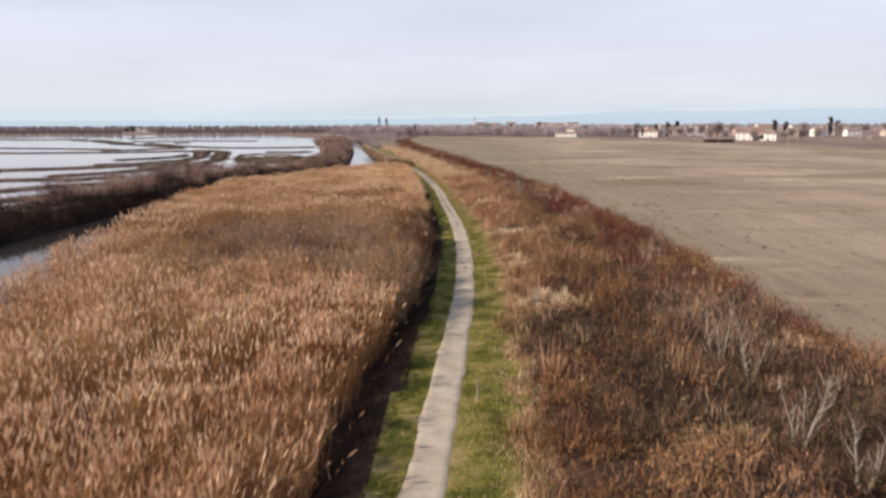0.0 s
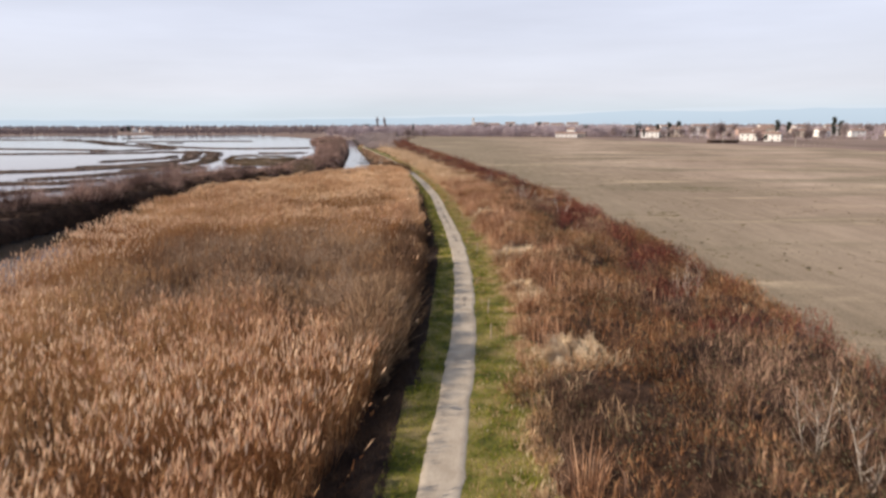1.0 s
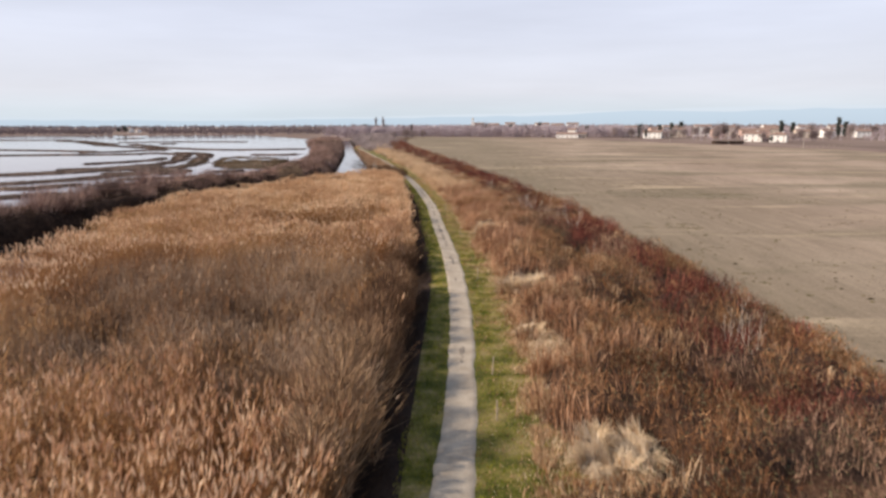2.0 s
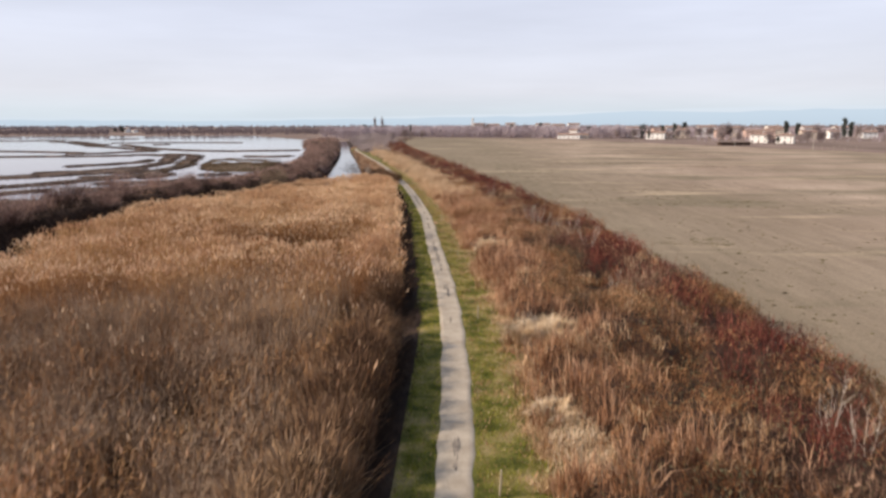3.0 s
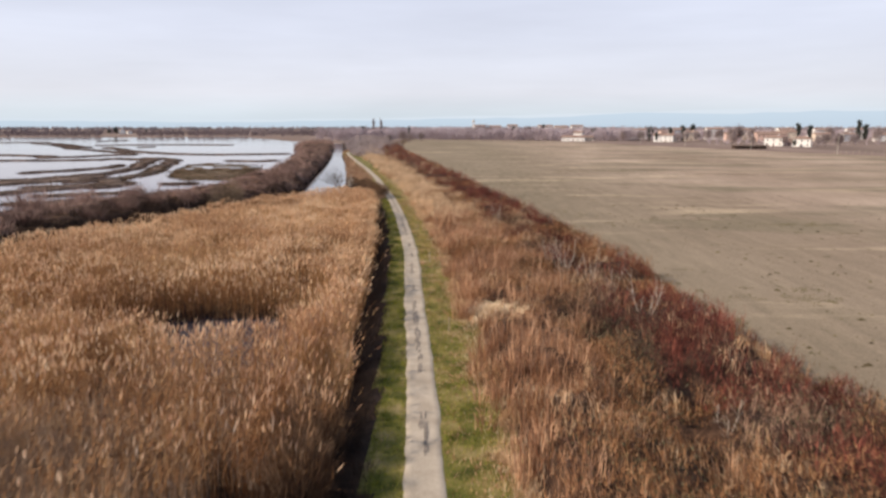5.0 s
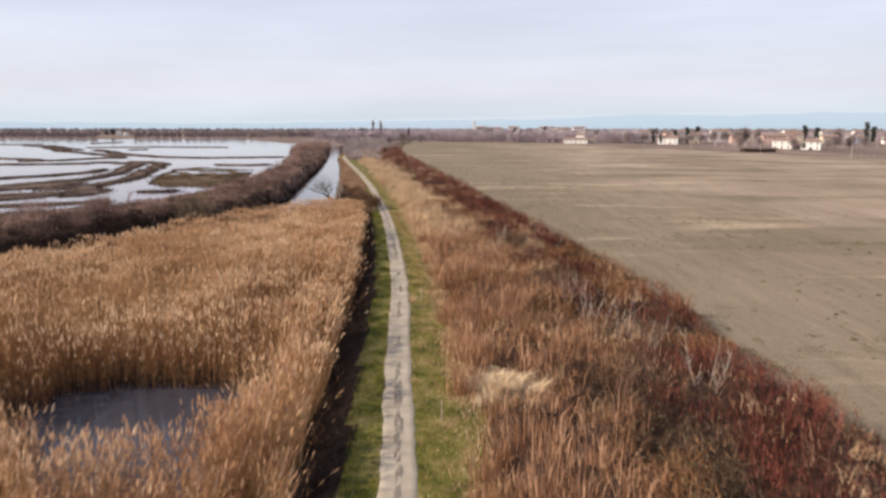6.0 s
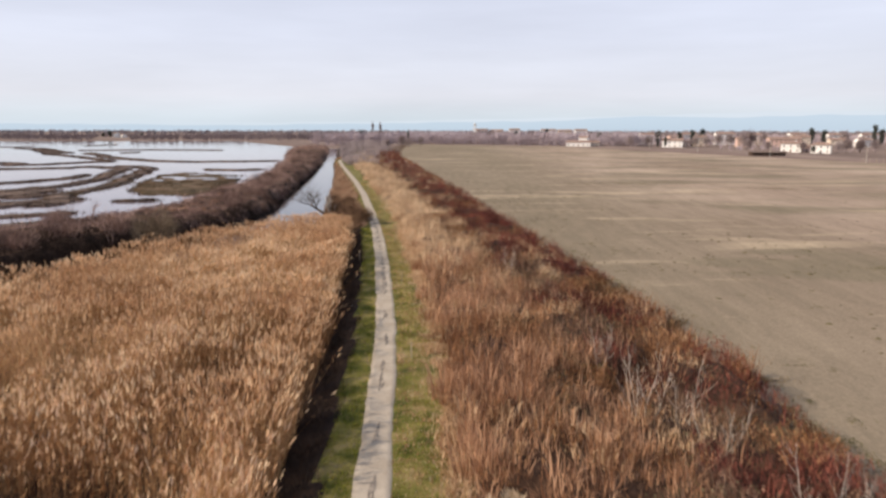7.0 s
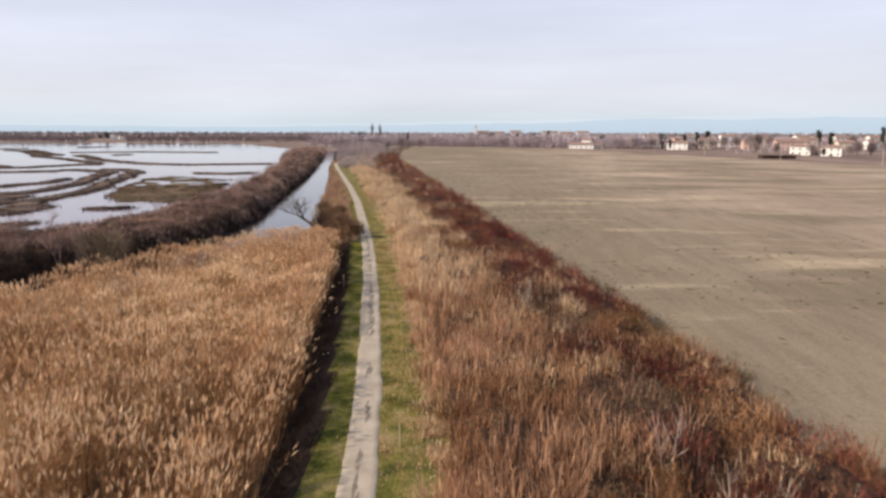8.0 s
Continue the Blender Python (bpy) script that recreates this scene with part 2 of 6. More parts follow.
def field_material():
    """Bare winter field: tan soil, long drill rows, olive weed patches, pale dry streaks and fine crumbs."""
    m = bpy.data.materials.new("field_soil")
    m.use_nodes = True
    t = m.node_tree
    b = t.nodes["Principled BSDF"]
    b.inputs["Roughness"].default_value, b.inputs["Specular IOR Level"].default_value = 0.95, 0.1
    geo = t.nodes.new("ShaderNodeNewGeometry")

    def noise_at(scale, stretch, detail, turn=0.0):
        mp, n = t.nodes.new("ShaderNodeMapping"), t.nodes.new("ShaderNodeTexNoise")
        mp.inputs["Scale"].default_value = stretch
        mp.inputs["Rotation"].default_value = (0, 0, turn)
        n.inputs["Scale"].default_value, n.inputs["Detail"].default_value, n.inputs["Roughness"].default_value = scale, detail, 0.6
        t.links.new(geo.outputs["Position"], mp.inputs[0])
        t.links.new(mp.outputs[0], n.inputs["Vector"])
        return n.outputs["Fac"]

    def ramp(fac, *stops):
        r = t.nodes.new("ShaderNodeValToRGB")
        for i, (at, c) in enumerate(stops):
            e = r.color_ramp.elements[i] if i < 2 else r.color_ramp.elements.new(at)
            e.position, e.color = at, (*c, 1)
        t.links.new(fac, r.inputs[0])
        return r.outputs[0]

    def mix(fac, a, c, kind="MIX", amount=1.0):
        x = t.nodes.new("ShaderNodeMix")
        x.data_type, x.blend_type = "RGBA", kind
        if fac is None:
            x.inputs["Factor"].default_value = amount
        else:
            t.links.new(fac, x.inputs["Factor"])
        for v, k in ((a, "A"), (c, "B")):
            if isinstance(v, tuple):
                x.inputs[k].default_value = (*v, 1)
            else:
                t.links.new(v, x.inputs[k])
        return x.outputs["Result"]

    soil = ramp(noise_at(0.02, (1, 0.4, 1), 8), (0.36, (0.28, 0.21, 0.156)), (0.5, (0.346, 0.263, 0.2)), (0.64, (0.44, 0.341, 0.263)))
    weeds = ramp(noise_at(0.03, (0.55, 1.25, 1), 6, 0.2), (0.45, (0, 0, 0)), (0.62, (0.8, 0.8, 0.8)))
    sep, near, grow = t.nodes.new("ShaderNodeSeparateXYZ"), t.nodes.new("ShaderNodeMapRange"), t.nodes.new("ShaderNodeMath")
    t.links.new(geo.outputs["Position"], sep.inputs[0])
    t.links.new(sep.outputs["X"], near.inputs[0])
    for i, v in enumerate((23, 80, 0.72, 0.0)):      # weeds thin out away from the levee
        near.inputs[i + 1].default_value = v
    grow.operation = "MAXIMUM"
    t.links.new(weeds, grow.inputs[0])
    t.links.new(near.outputs[0], grow.inputs[1])
    col = mix(grow.outputs[0], soil, (0.196, 0.162, 0.108))
    dry = ramp(noise_at(0.045, (0.4, 1.6, 1), 5, -0.1), (0.56, (0, 0, 0)), (0.68, (0.7, 0.7, 0.7)))
    col = mix(dry, col, (0.516, 0.408, 0.284))
    rows = ramp(noise_at(0.5, (1.1, 0.16, 1), 5, -0.3), (0.35, (0.89, 0.89, 0.88)), (0.65, (1.09, 1.09, 1.08)))
    col = mix(None, col, rows, "MULTIPLY")
    tufts = ramp(noise_at(0.9, (1, 0.6, 1), 5), (0.62, (1, 1, 1)), (0.74, (0.58, 0.58, 0.47)))
    col = mix(None, col, tufts, "MULTIPLY")
    crumb_f = noise_at(5.0, (1, 1, 1), 6)
    crumb = ramp(crumb_f, (0.3, (0.78, 0.78, 0.78)), (0.7, (1.2, 1.2, 1.2)))
    col = mix(None, col, crumb, "MULTIPLY")
    t.links.new(col, b.inputs["Base Color"])
    bp = t.nodes.new("ShaderNodeBump")
    bp.inputs["Strength"].default_value, bp.inputs["Distance"].default_value = 0.7, 0.05
    t.links.new(crumb_f, bp.inputs["Height"])
    t.links.new(bp.outputs[0], b.inputs["Normal"])
    return m


M_FIELD = field_material()

M_GLASS = bpy.data.materials.new("window_glass")
M_GLASS.use_nodes = True
_b = M_GLASS.node_tree.nodes["Principled BSDF"]
_b.inputs["Base Color"].default_value, _b.inputs["Roughness"].default_value = (0.02, 0.025, 0.03, 1), 0.08

M_WATER = bpy.data.materials.new("still_water")
M_WATER.use_nodes = True
_t = M_WATER.node_tree
_b = _t.nodes["Principled BSDF"]
_b.inputs["Base Color"].default_value, _b.inputs["Roughness"].default_value, _b.inputs["IOR"].default_value = (0.20, 0.155, 0.168, 1), 0.05, 1.33
_g = _t.nodes.new("ShaderNodeNewGeometry")
_n = _t.nodes.new("ShaderNodeTexNoise")
_n.inputs["Scale"].default_value, _n.inputs["Detail"].default_value = 0.9, 4.0
_p = _t.nodes.new("ShaderNodeBump")
_p.inputs["Strength"].default_value, _p.inputs["Distance"].default_value = 0.25, 0.05
_t.links.new(_g.outputs["Position"], _n.inputs["Vector"])
_t.links.new(_n.outputs["Fac"], _p.inputs["Height"])
_t.links.new(_p.outputs[0], _b.inputs["Normal"])


# ---- the plan ----
rng = np.random.default_rng(7)
WATER = -1.2
FIELD = -1.3
TRACK_Y = (-60, -5, 10, 24, 34, 42, 51, 60, 70, 78, 87, 98, 107, 121, 135, 146, 158, 178, 199, 222, 259, 306, 393, 443, 520, 700)
TRACK_X = (-4.2, -2.0, -1.0, -0.2, 0.4, 0.9, 1.43, 1.72, 1.9, 1.82, 1.5, 0.9, 0.2, -1.05, -2.1, -2.95, -4.4, -6.9, -9.9, -13.7, -20.1, -29.4, -48.0, -58.0, -62, -75)
FIELD_Y = (-60, 40, 53, 80, 100, 135, 165, 188, 251, 300, 350, 430, 511, 700, 900)
FIELD_X = (25, 25.8, 25.7, 25.2, 24.7, 22.6, 19.2, 15.2, 6.5, -1.0, -8.5, -20.0, -34.0, -46, -54)
REED_Y = (-40, 30, 50, 73, 91, 115, 138, 148, 160, 172, 184, 194, 200)
REED_X = (-31, -33.5, -34.5, -38.5, -42, -45, -47, -44.5, -39.5, -36, -31, -25, -19)
BANK_Y = (-60, 40, 120, 150, 185, 200, 222, 240, 283, 358, 467, 560, 700)
BANK_X = (-60, -59.5, -59, -54, -46, -41.5, -37.5, -38, -44, -54, -71, -86, -112)
SHORE_Y = (-60, 200, 235, 283, 358, 467, 560, 700)
SHORE_X = (-80, -76, -62, -59, -71, -92, -116, -145)
SIDE_Y = (196, 206, 230, 291, 375, 467, 560, 700)
SIDE_X = (-15.5, -18.2, -24.4, -33.8, -48.0, -64.5, -80, -104)


def lerp(ys, xs):
    # a smooth run through the given places
    yy = np.linspace(ys[0], ys[-1], 600)
    xx = np.interp(yy, ys, xs)
    k = np.hanning(13)
    xx = np.convolve(np.pad(xx, 6, mode="edge"), k / k.sum(), mode="valid")
    return lambda y: np.interp(y, yy, xx)


track_x, field_x, reed_x, bank_x, shore_x, side_x = (lerp(a, b) for a, b in (
    (TRACK_Y, TRACK_X), (FIELD_Y, FIELD_X), (REED_Y, REED_X), (BANK_Y, BANK_X), (SHORE_Y, SHORE_X), (SIDE_Y, SIDE_X)))


def value_noise(x, y, scale, seed=0):
    """Smooth noise from 0 to 1 for arrays."""
    x, y = np.asarray(x, float) / scale + 1000, np.asarray(y, float) / scale + 1000
    g = np.random.default_rng(seed).random((257, 257))
    i, j = np.floor(x).astype(int), np.floor(y).astype(int)
    u, v = x - i, y - j
    u, v = u * u * (3 - 2 * u), v * v * (3 - 2 * v)
    i0, j0, i1, j1 = i % 257, j % 257, (i + 1) % 257, (j + 1) % 257
    return (g[i0, j0] * (1 - u) + g[i1, j0] * u) * (1 - v) + (g[i0, j1] * (1 - u) + g[i1, j1] * u) * v


def smooth(a, b, v):
    k = np.clip((v - a) / (b - a), 0, 1)
    return k * k * (3 - 2 * k)


def mounds(x, y, cell, seed):
    """Rounded heaps on a jittered grid: height from 0 to 1, and each heap's own number from 0 to 1."""
    g = np.random.default_rng(seed).random((61, 61, 4))
    x, y = np.asarray(x, float), np.asarray(y, float)
    i0, j0 = np.floor(x / cell).astype(int), np.floor(y / cell).astype(int)
    best, own = np.zeros(x.shape), np.zeros(x.shape)
    for di in (-1, 0, 1):
        for dj in (-1, 0, 1):
            i, j = i0 + di, j0 + dj
            p = g[i % 61, j % 61]
            d = np.hypot(x - (i + p[..., 0]) * cell, y - (j + p[..., 1]) * cell) / (cell * (0.5 + 0.4 * p[..., 2]))
            h = np.sqrt(np.clip(1 - d ** 2, 0, 1)) * (0.45 + 0.55 * p[..., 3])
            own = np.where(h > best, p[..., 2], own)
            best = np.maximum(best, h)
    return best, own


def in_pond(x, y, grow=0.0):
    wob = (value_noise(x, y, 2.2, 17) - 0.5) * 1.6
    near = 106.2 + np.maximum(0, -14.5 - x) * 0.7 + wob
    d = (np.abs(x + 16.0) / (6.6 + grow)) ** 4 + (np.abs(y - 111.2) / (9.2 + grow)) ** 4
    return (d < 1 + wob * 0.25) & (y > near - grow)


def ground_z(x, y):
    x, y = np.asarray(x, float), np.asarray(y, float)
    c, f = track_x(y), field_x(y)
    s = x - c
    right = 0.12 + (FIELD - 0.12) * smooth(c + 4.5, f + 0.5, x)
    left_low = np.where(y < 205, -0.75, -0.9)
    left = 0.12 + (left_low - 0.12) * smooth(-2.4, -4.8, s)
    z = np.where(s > 0, right, left)
    rim = np.where(y < 200, reed_x(y), side_x(y))
    z = z + (-2.2 - z) * smooth(rim + 0.5, rim - 2.5, x)
    b, sh = bank_x(y), shore_x(y)
    mid = (b + sh) / 2
    z = np.where(x < b + 1.5, -2.2 + 2.5 * smooth(b + 1.2, b - 3.0, x), z)
    z = np.where(x < mid, 0.3 - 2.0 * smooth(mid - 0.5, sh - 2, x), z)
    z = np.where((y < 205) & in_pond(x, y, 0.6), -1.9, z)
    z = z + (value_noise(x, y, 2.5, 3) - 0.5) * 0.12 * (np.abs(s) > 1.4) * (s < f - c)
    return z


# ---- mesh helpers ----
def mesh_from(name, verts, quads=None, tris=None, materials=(), slots=None):
    me = bpy.data.meshes.new(name)
    verts = np.asarray(verts, np.float32).reshape(-1, 3)
    quads = np.zeros((0, 4), np.int32) if quads is None else np.asarray(quads, np.int32).reshape(-1, 4)
    tris = np.zeros((0, 3), np.int32) if tris is None else np.asarray(tris, np.int32).reshape(-1, 3)
    me.vertices.add(len(verts))
    me.vertices.foreach_set("co", verts.ravel())
    loops = np.concatenate([quads.ravel(), tris.ravel()]).astype(np.int32)
    me.loops.add(len(loops))
    me.loops.foreach_set("vertex_index", loops)
    starts = np.concatenate([np.arange(len(quads)) * 4, len(quads) * 4 + np.arange(len(tris)) * 3]).astype(np.int32)
    me.polygons.add(len(starts))
    me.polygons.foreach_set("loop_start", starts)
    if slots is not None:
        me.polygons.foreach_set("material_index", np.asarray(slots, np.int32))
    for m in materials:
        me.materials.append(m)
    me.update(calc_edges=True)
    return me


def part(name, bm, mat, parent, label=""):
    me = bpy.data.meshes.new(name)
    bm.to_mesh(me)
    bm.free()
    me.materials.append(mat)
    ob = new(name, me)
    ob.parent = parent
    return tagged(ob, label) if label else ob


def part_mesh(name, me, parent, label=""):
    ob = new(name, me)
    ob.parent = parent
    return tagged(ob, label) if label else ob


def empty(name, m, label, category, group=""):
    ob = new(name)
    ob.matrix_world = m
    ob.empty_display_size = 0.2
    return tagged(ob, label, category, group)


def strips(P, H, az, lean, bend, w, turn=None):
    """Bent tapering blades: a quad and a tip each. Returns verts, quads, tris."""
    n = len(P)
    turn = rng.uniform(0, np.pi, n) if turn is None else turn
    d = np.stack([np.cos(az), np.sin(az), np.zeros(n)], 1)
    side = np.stack([np.cos(turn), np.sin(turn), np.zeros(n)], 1) * (w[:, None] / 2)
    up = np.array([0, 0, 1.0])
    mid = P + (up * np.cos(lean)[:, None] + d * np.sin(lean)[:, None]) * (H * 0.55)[:, None]
    l2 = lean + bend
    tip = mid + (up * np.cos(l2)[:, None] + d * np.sin(l2)[:, None]) * (H * 0.45)[:, None]
    v = np.stack([P - side, P + side, mid + side * 0.75, mid - side * 0.75, tip], 1)
    k = np.arange(n)[:, None] * 5
    return v.reshape(-1, 3), k + np.array([[0, 1, 2, 3]]), k + np.array([[3, 2, 4]])


def spikes(P, H, az, lean, w):
    """Straight thin shoots: one triangle each. Returns verts, quads, tris."""
    n = len(P)
    turn = rng.uniform(0, np.pi, n)
    d = np.stack([np.cos(az) * np.sin(lean), np.sin(az) * np.sin(lean), np.cos(lean)], 1)
    side = np.stack([np.cos(turn), np.sin(turn), np.zeros(n)], 1) * (w[:, None] / 2)
    v = np.stack([P - side, P + side, P + d * H[:, None]], 1)
    return v.reshape(-1, 3), np.zeros((0, 4), int), np.arange(n * 3).reshape(-1, 3)


def stack(*pieces):
    vs, qs, ts, n = [], [], [], 0
    for v, q, t in pieces:
        vs.append(v)
        if q is not None:
            qs.append(q + n)
        if t is not None:
            ts.append(t + n)
        n += len(v)
    return np.concatenate(vs), (np.concatenate(qs) if qs else None), (np.concatenate(ts) if ts else None)


def scatter(x0, x1, y0, y1, per_m2, keep):
    n = int((x1 - x0) * (y1 - y0) * per_m2)
    x, y = rng.uniform(x0, x1, n), rng.uniform(y0, y1, n)
    k = keep(x, y)
    return x[k], y[k]


# ---- ground, field, track, water ----
def grid_mesh(name, xs, ys, zf, mats, slotf):
    X, Y = np.meshgrid(xs, ys)
    Z = zf(X, Y)
    v = np.stack([X, Y, Z], -1).reshape(-1, 3)
    a, b = len(xs), len(ys)
    i = (np.arange(b - 1)[:, None] * a + np.arange(a - 1)[None]).ravel()
    q = np.stack([i, i + 1, i + 1 + a, i + a], 1)
    cx, cy = (v[q[:, 0], 0] + v[q[:, 2], 0]) / 2, (v[q[:, 0], 1] + v[q[:, 2], 1]) / 2
    me = mesh_from(name, v, q, None, mats, slotf(cx, cy))
    me.polygons.foreach_set("use_smooth", np.ones(len(q), bool))
    return me


def far_z(x, y):
    z = ground_z(x, np.clip(y, -60, 700))
    far = (y > 700) & (x < -60)
    z = np.where(far, -1.0 - 1.2 * ((x < -150) & (y < 1040 + 0.15 * (x + 400))), z)
    z = np.where((y > 700) & (x >= -60), FIELD, z)
    z = np.where((x < -60) & (y < -60), -2, z)
    return z


def ground_slot(x, y):
    c, f = track_x(y), field_x(y)
    s = x - c
    rim = np.where(y < 200, reed_x(y), side_x(y))
    slot = np.where(s > 0, 0, 1)                       # turf / reed litter, its dark colour holding shade too
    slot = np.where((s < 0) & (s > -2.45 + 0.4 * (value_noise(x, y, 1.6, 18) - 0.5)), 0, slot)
    slot = np.where(s > 5.2 + 2 * (value_noise(x, y, 2.0, 19) - 0.5), 5, slot)
    slot = np.where(x > f - 0.3, 2, slot)
    slot = np.where((x < rim), 3, slot)
    slot = np.where((y > 700) & (x < -60), 4, slot)
    edge = np.interp(x, (-60, 115, 195, 245, 262, 275), (890, 795, 600, 450, 350, -100))
    slot = np.where((x > -60) & (y > edge), 4, slot)
    return np.where(x > 275, 4, slot)


GX = np.concatenate([[-5000, -3000, -1800, -1000, -600], np.arange(-400, -110, 12.0), np.arange(-110, -48, 1.6), np.arange(-48, 32, 0.8), np.arange(32, 290, 7.0), [400, 600, 1000, 1800, 3000, 5000]])
GY = np.concatenate([[-5000, -2000, -600, -200, -100], np.arange(-60, 240, 1.3), np.arange(240, 720, 4.0), np.arange(720, 1100, 20), [1200, 1500, 2000, 3000, 5000]])
ground = new("ground", grid_mesh("ground", GX, GY, far_z, [M_TURF, M_SHADE_LITTER, M_FIELD, M_MUD, M_FARLAND, M_DRYSOIL], ground_slot))
tagged(ground, "levee of turf and litter darkened by painted shade, between bare brown field and marsh", "ground", kind="structure")


def build_track():
    ys = np.arange(-55, 470, 0.4)
    c = track_x(ys)
    wob = lambda seed: (value_noise(ys, ys * 0, 0.9, seed) - 0.5) * 0.12 + (value_noise(ys, ys * 0, 3.5, seed + 1) - 0.5) * 0.2
    left, right = c - 0.86 + wob(11), c + 0.86 + wob(21)
    rows = []
    cols = (0, 0.04, 0.2, 0.32, 0.5, 0.68, 0.8, 0.96, 1)
    rise = (-0.03, 0.012, 0.03, 0.006, 0.045, 0.006, 0.03, 0.012, -0.03)
    for k, r in zip(cols, rise):
        x = left * (1 - k) + right * k
        rows.append(np.stack([x, ys, 0.15 + r + (value_noise(x, ys, 0.7, 5) - 0.5) * 0.008], 1))
    v = np.stack(rows, 1)
    a = len(cols)
    i = (np.arange(len(ys) - 1)[:, None] * a + np.arange(a - 1)[None]).ravel()
    q = np.stack([i, i + 1, i + 1 + a, i + a], 1)
    me = mesh_from("gravel_track", v.reshape(-1, 3), q, None, [M_TRACK])
    me.polygons.foreach_set("use_smooth", np.ones(len(q), bool))
    return tagged(new("gravel_track", me), "narrow pale gravel track with worn wheel ruts", "track", kind="structure")


build_track()


def build_damp_patches():
    """Damp mud and weeds left between the wheel ruts."""
    ys = np.concatenate([rng.uniform(94, 215, 260), rng.uniform(62, 95, 5)])
    ys = ys[value_noise(ys, ys * 0, 4.0, 15) > 0.36]
    v, t, n = [], [], 0
    for y in ys:
        k = 9
        a = np.arange(k) * 2 * np.pi / k
        rx, ry = rng.uniform(0.07, 0.17), rng.uniform(0.3, 1.3)
        x = float(track_x(y)) + rng.normal(0.02, 0.07)
        rr = rng.uniform(0.65, 1.25, k)
        ring = np.stack([x + np.cos(a) * rx * rr, y + np.sin(a) * ry * rr, np.full(k, 0.184)], 1)
        v.append(np.concatenate([ring, [(x, y, 0.207)]]))
        t.append(np.stack([n + np.arange(k), n + (np.arange(k) + 1) % k, np.full(k, n + k)], 1))
        n += k + 1
    me = mesh_from("damp_patches", np.concatenate(v), None, np.concatenate(t), [M_DAMP])
    tagged(new("damp_patches", me), "dark damp mud patches between the wheel ruts", "mud", kind="stuff")


build_damp_patches()


def build_margin():
    y = np.arange(300, 800, 6.0)
    outer = np.interp(y, (300, 350, 450, 600, 795), (268, 262, 245, 195, 117))
    wide = 9 + 9 * value_noise(y, y * 0, 40, 16)
    a, b = outer - wide + (value_noise(y, y * 0, 9, 18) - 0.5) * 6, outer + 3
    z, n = np.full(len(y), FIELD + 0.02), len(y)
    i = np.arange(n - 1)
    me = mesh_from("field_margin", np.concatenate([np.stack([a, y, z], 1), np.stack([b, y, z], 1)]), np.stack([i, i + n, i + n + 1, i + 1], 1), None, [M_MARGIN])
    tagged(new("field_margin", me), "pale dry strip along the far edge of the field", "field margin", kind="structure")


build_margin()


def peaty(name, colour):
    m = M_WATER.copy()
    m.name = name
    m.node_tree.nodes["Principled BSDF"].inputs["Base Color"].default_value = (*colour, 1)
    return m


M_CANAL, M_POOL = peaty("canal_water", (0.03, 0.027, 0.025)), peaty("pool_water", (0.045, 0.045, 0.06))


def water_strip(name, ys, left, right, mat, label):
    z, n = np.full(len(ys), WATER), len(ys)
    v = np.concatenate([np.stack([left, ys, z], 1), np.stack([right, ys, z], 1)])
    i = np.arange(n - 1)
    me = mesh_from(name, v, np.stack([i, i + n, i + n + 1, i + 1], 1), None, [mat])
    return tagged(new(name, me), label, "water", kind="structure")


ys = np.concatenate([np.arange(-200, 700, 4.0), [700, 780, 900, 1000, 1100]])
yc = np.clip(ys, -60, 700)
middle = np.where(ys > 700, -128 - (ys - 700) * 0.5, (bank_x(yc) + shore_x(yc)) / 2)
water_strip("marsh_water", ys, np.full(len(ys), -4500.0), middle, M_WATER, "still pale grey shallow water of the marsh")
ys, yc, middle = ys[ys <= 700], yc[ys <= 700], middle[ys <= 700]
water_strip("canal_water", ys, middle, np.where(ys < 205, np.where(ys < 155, -29.5, -20.0), side_x(np.clip(ys, 196, 700)) + 4.0), M_CANAL, "still canal water mirroring the sky and its dark bank")


def build_pool():
    a = np.linspace(0, 2 * np.pi, 48, endpoint=False)
    v = np.concatenate([np.stack([-17.5 + np.cos(a) * 10.5, 112.0 + np.sin(a) * 11, np.full(48, WATER)], 1), [(-17.5, 112.0, WATER)]])
    k = np.arange(48)
    me = mesh_from("pool_water", v, None, np.stack([k, (k + 1) % 48, np.full(48, 48)], 1), [M_POOL])
    tagged(new("pool_water", me), "dark still water of a pool inside the reed bed", "water", kind="structure")


build_pool()


# ---- reed bed ----
def reed_inside(x, y):
    top = np.interp(x, (-45, -36, -31, -25, -19, -13), (155, 172, 184, 194, 200, 202))
    edge = track_x(y) - 4.85 + (value_noise(x, y, 1.6, 31) - 0.5) * 1.0 + (value_noise(x, y, 5, 34) - 0.5) * 0.9
    left = reed_x(y) + (value_noise(x, y, 3.0, 32) - 0.5) * 2.0
    return (x < edge) & (x > left) & (y < top + (value_noise(x, y, 3, 33) - 0.5) * 3) & ~in_pond(x, y) & (np.hypot((x + 4.2) / 3.7, (y - 86.4) / 4.6) > 1 + (value_noise(x, y, 1.2, 39) - 0.5) * 0.6)


def thicket_amount(x, y):
    # the patch of grey bare willow scrub that grows among the reeds
    d = np.hypot((x + 15.5) / 12.5, (y - 77) / 19.5) + (value_noise(x, y, 5, 41) - 0.5) * 0.7
    e = np.hypot((x + 7.0) / 4.6, (y - 62.5) / 7.5) + (value_noise(x, y, 2.5, 40) - 0.5) * 0.6
    return np.maximum(np.clip(1.45 - d, 0, 1), 0.75 * np.clip(1.6 - 1.1 * e, 0, 1))


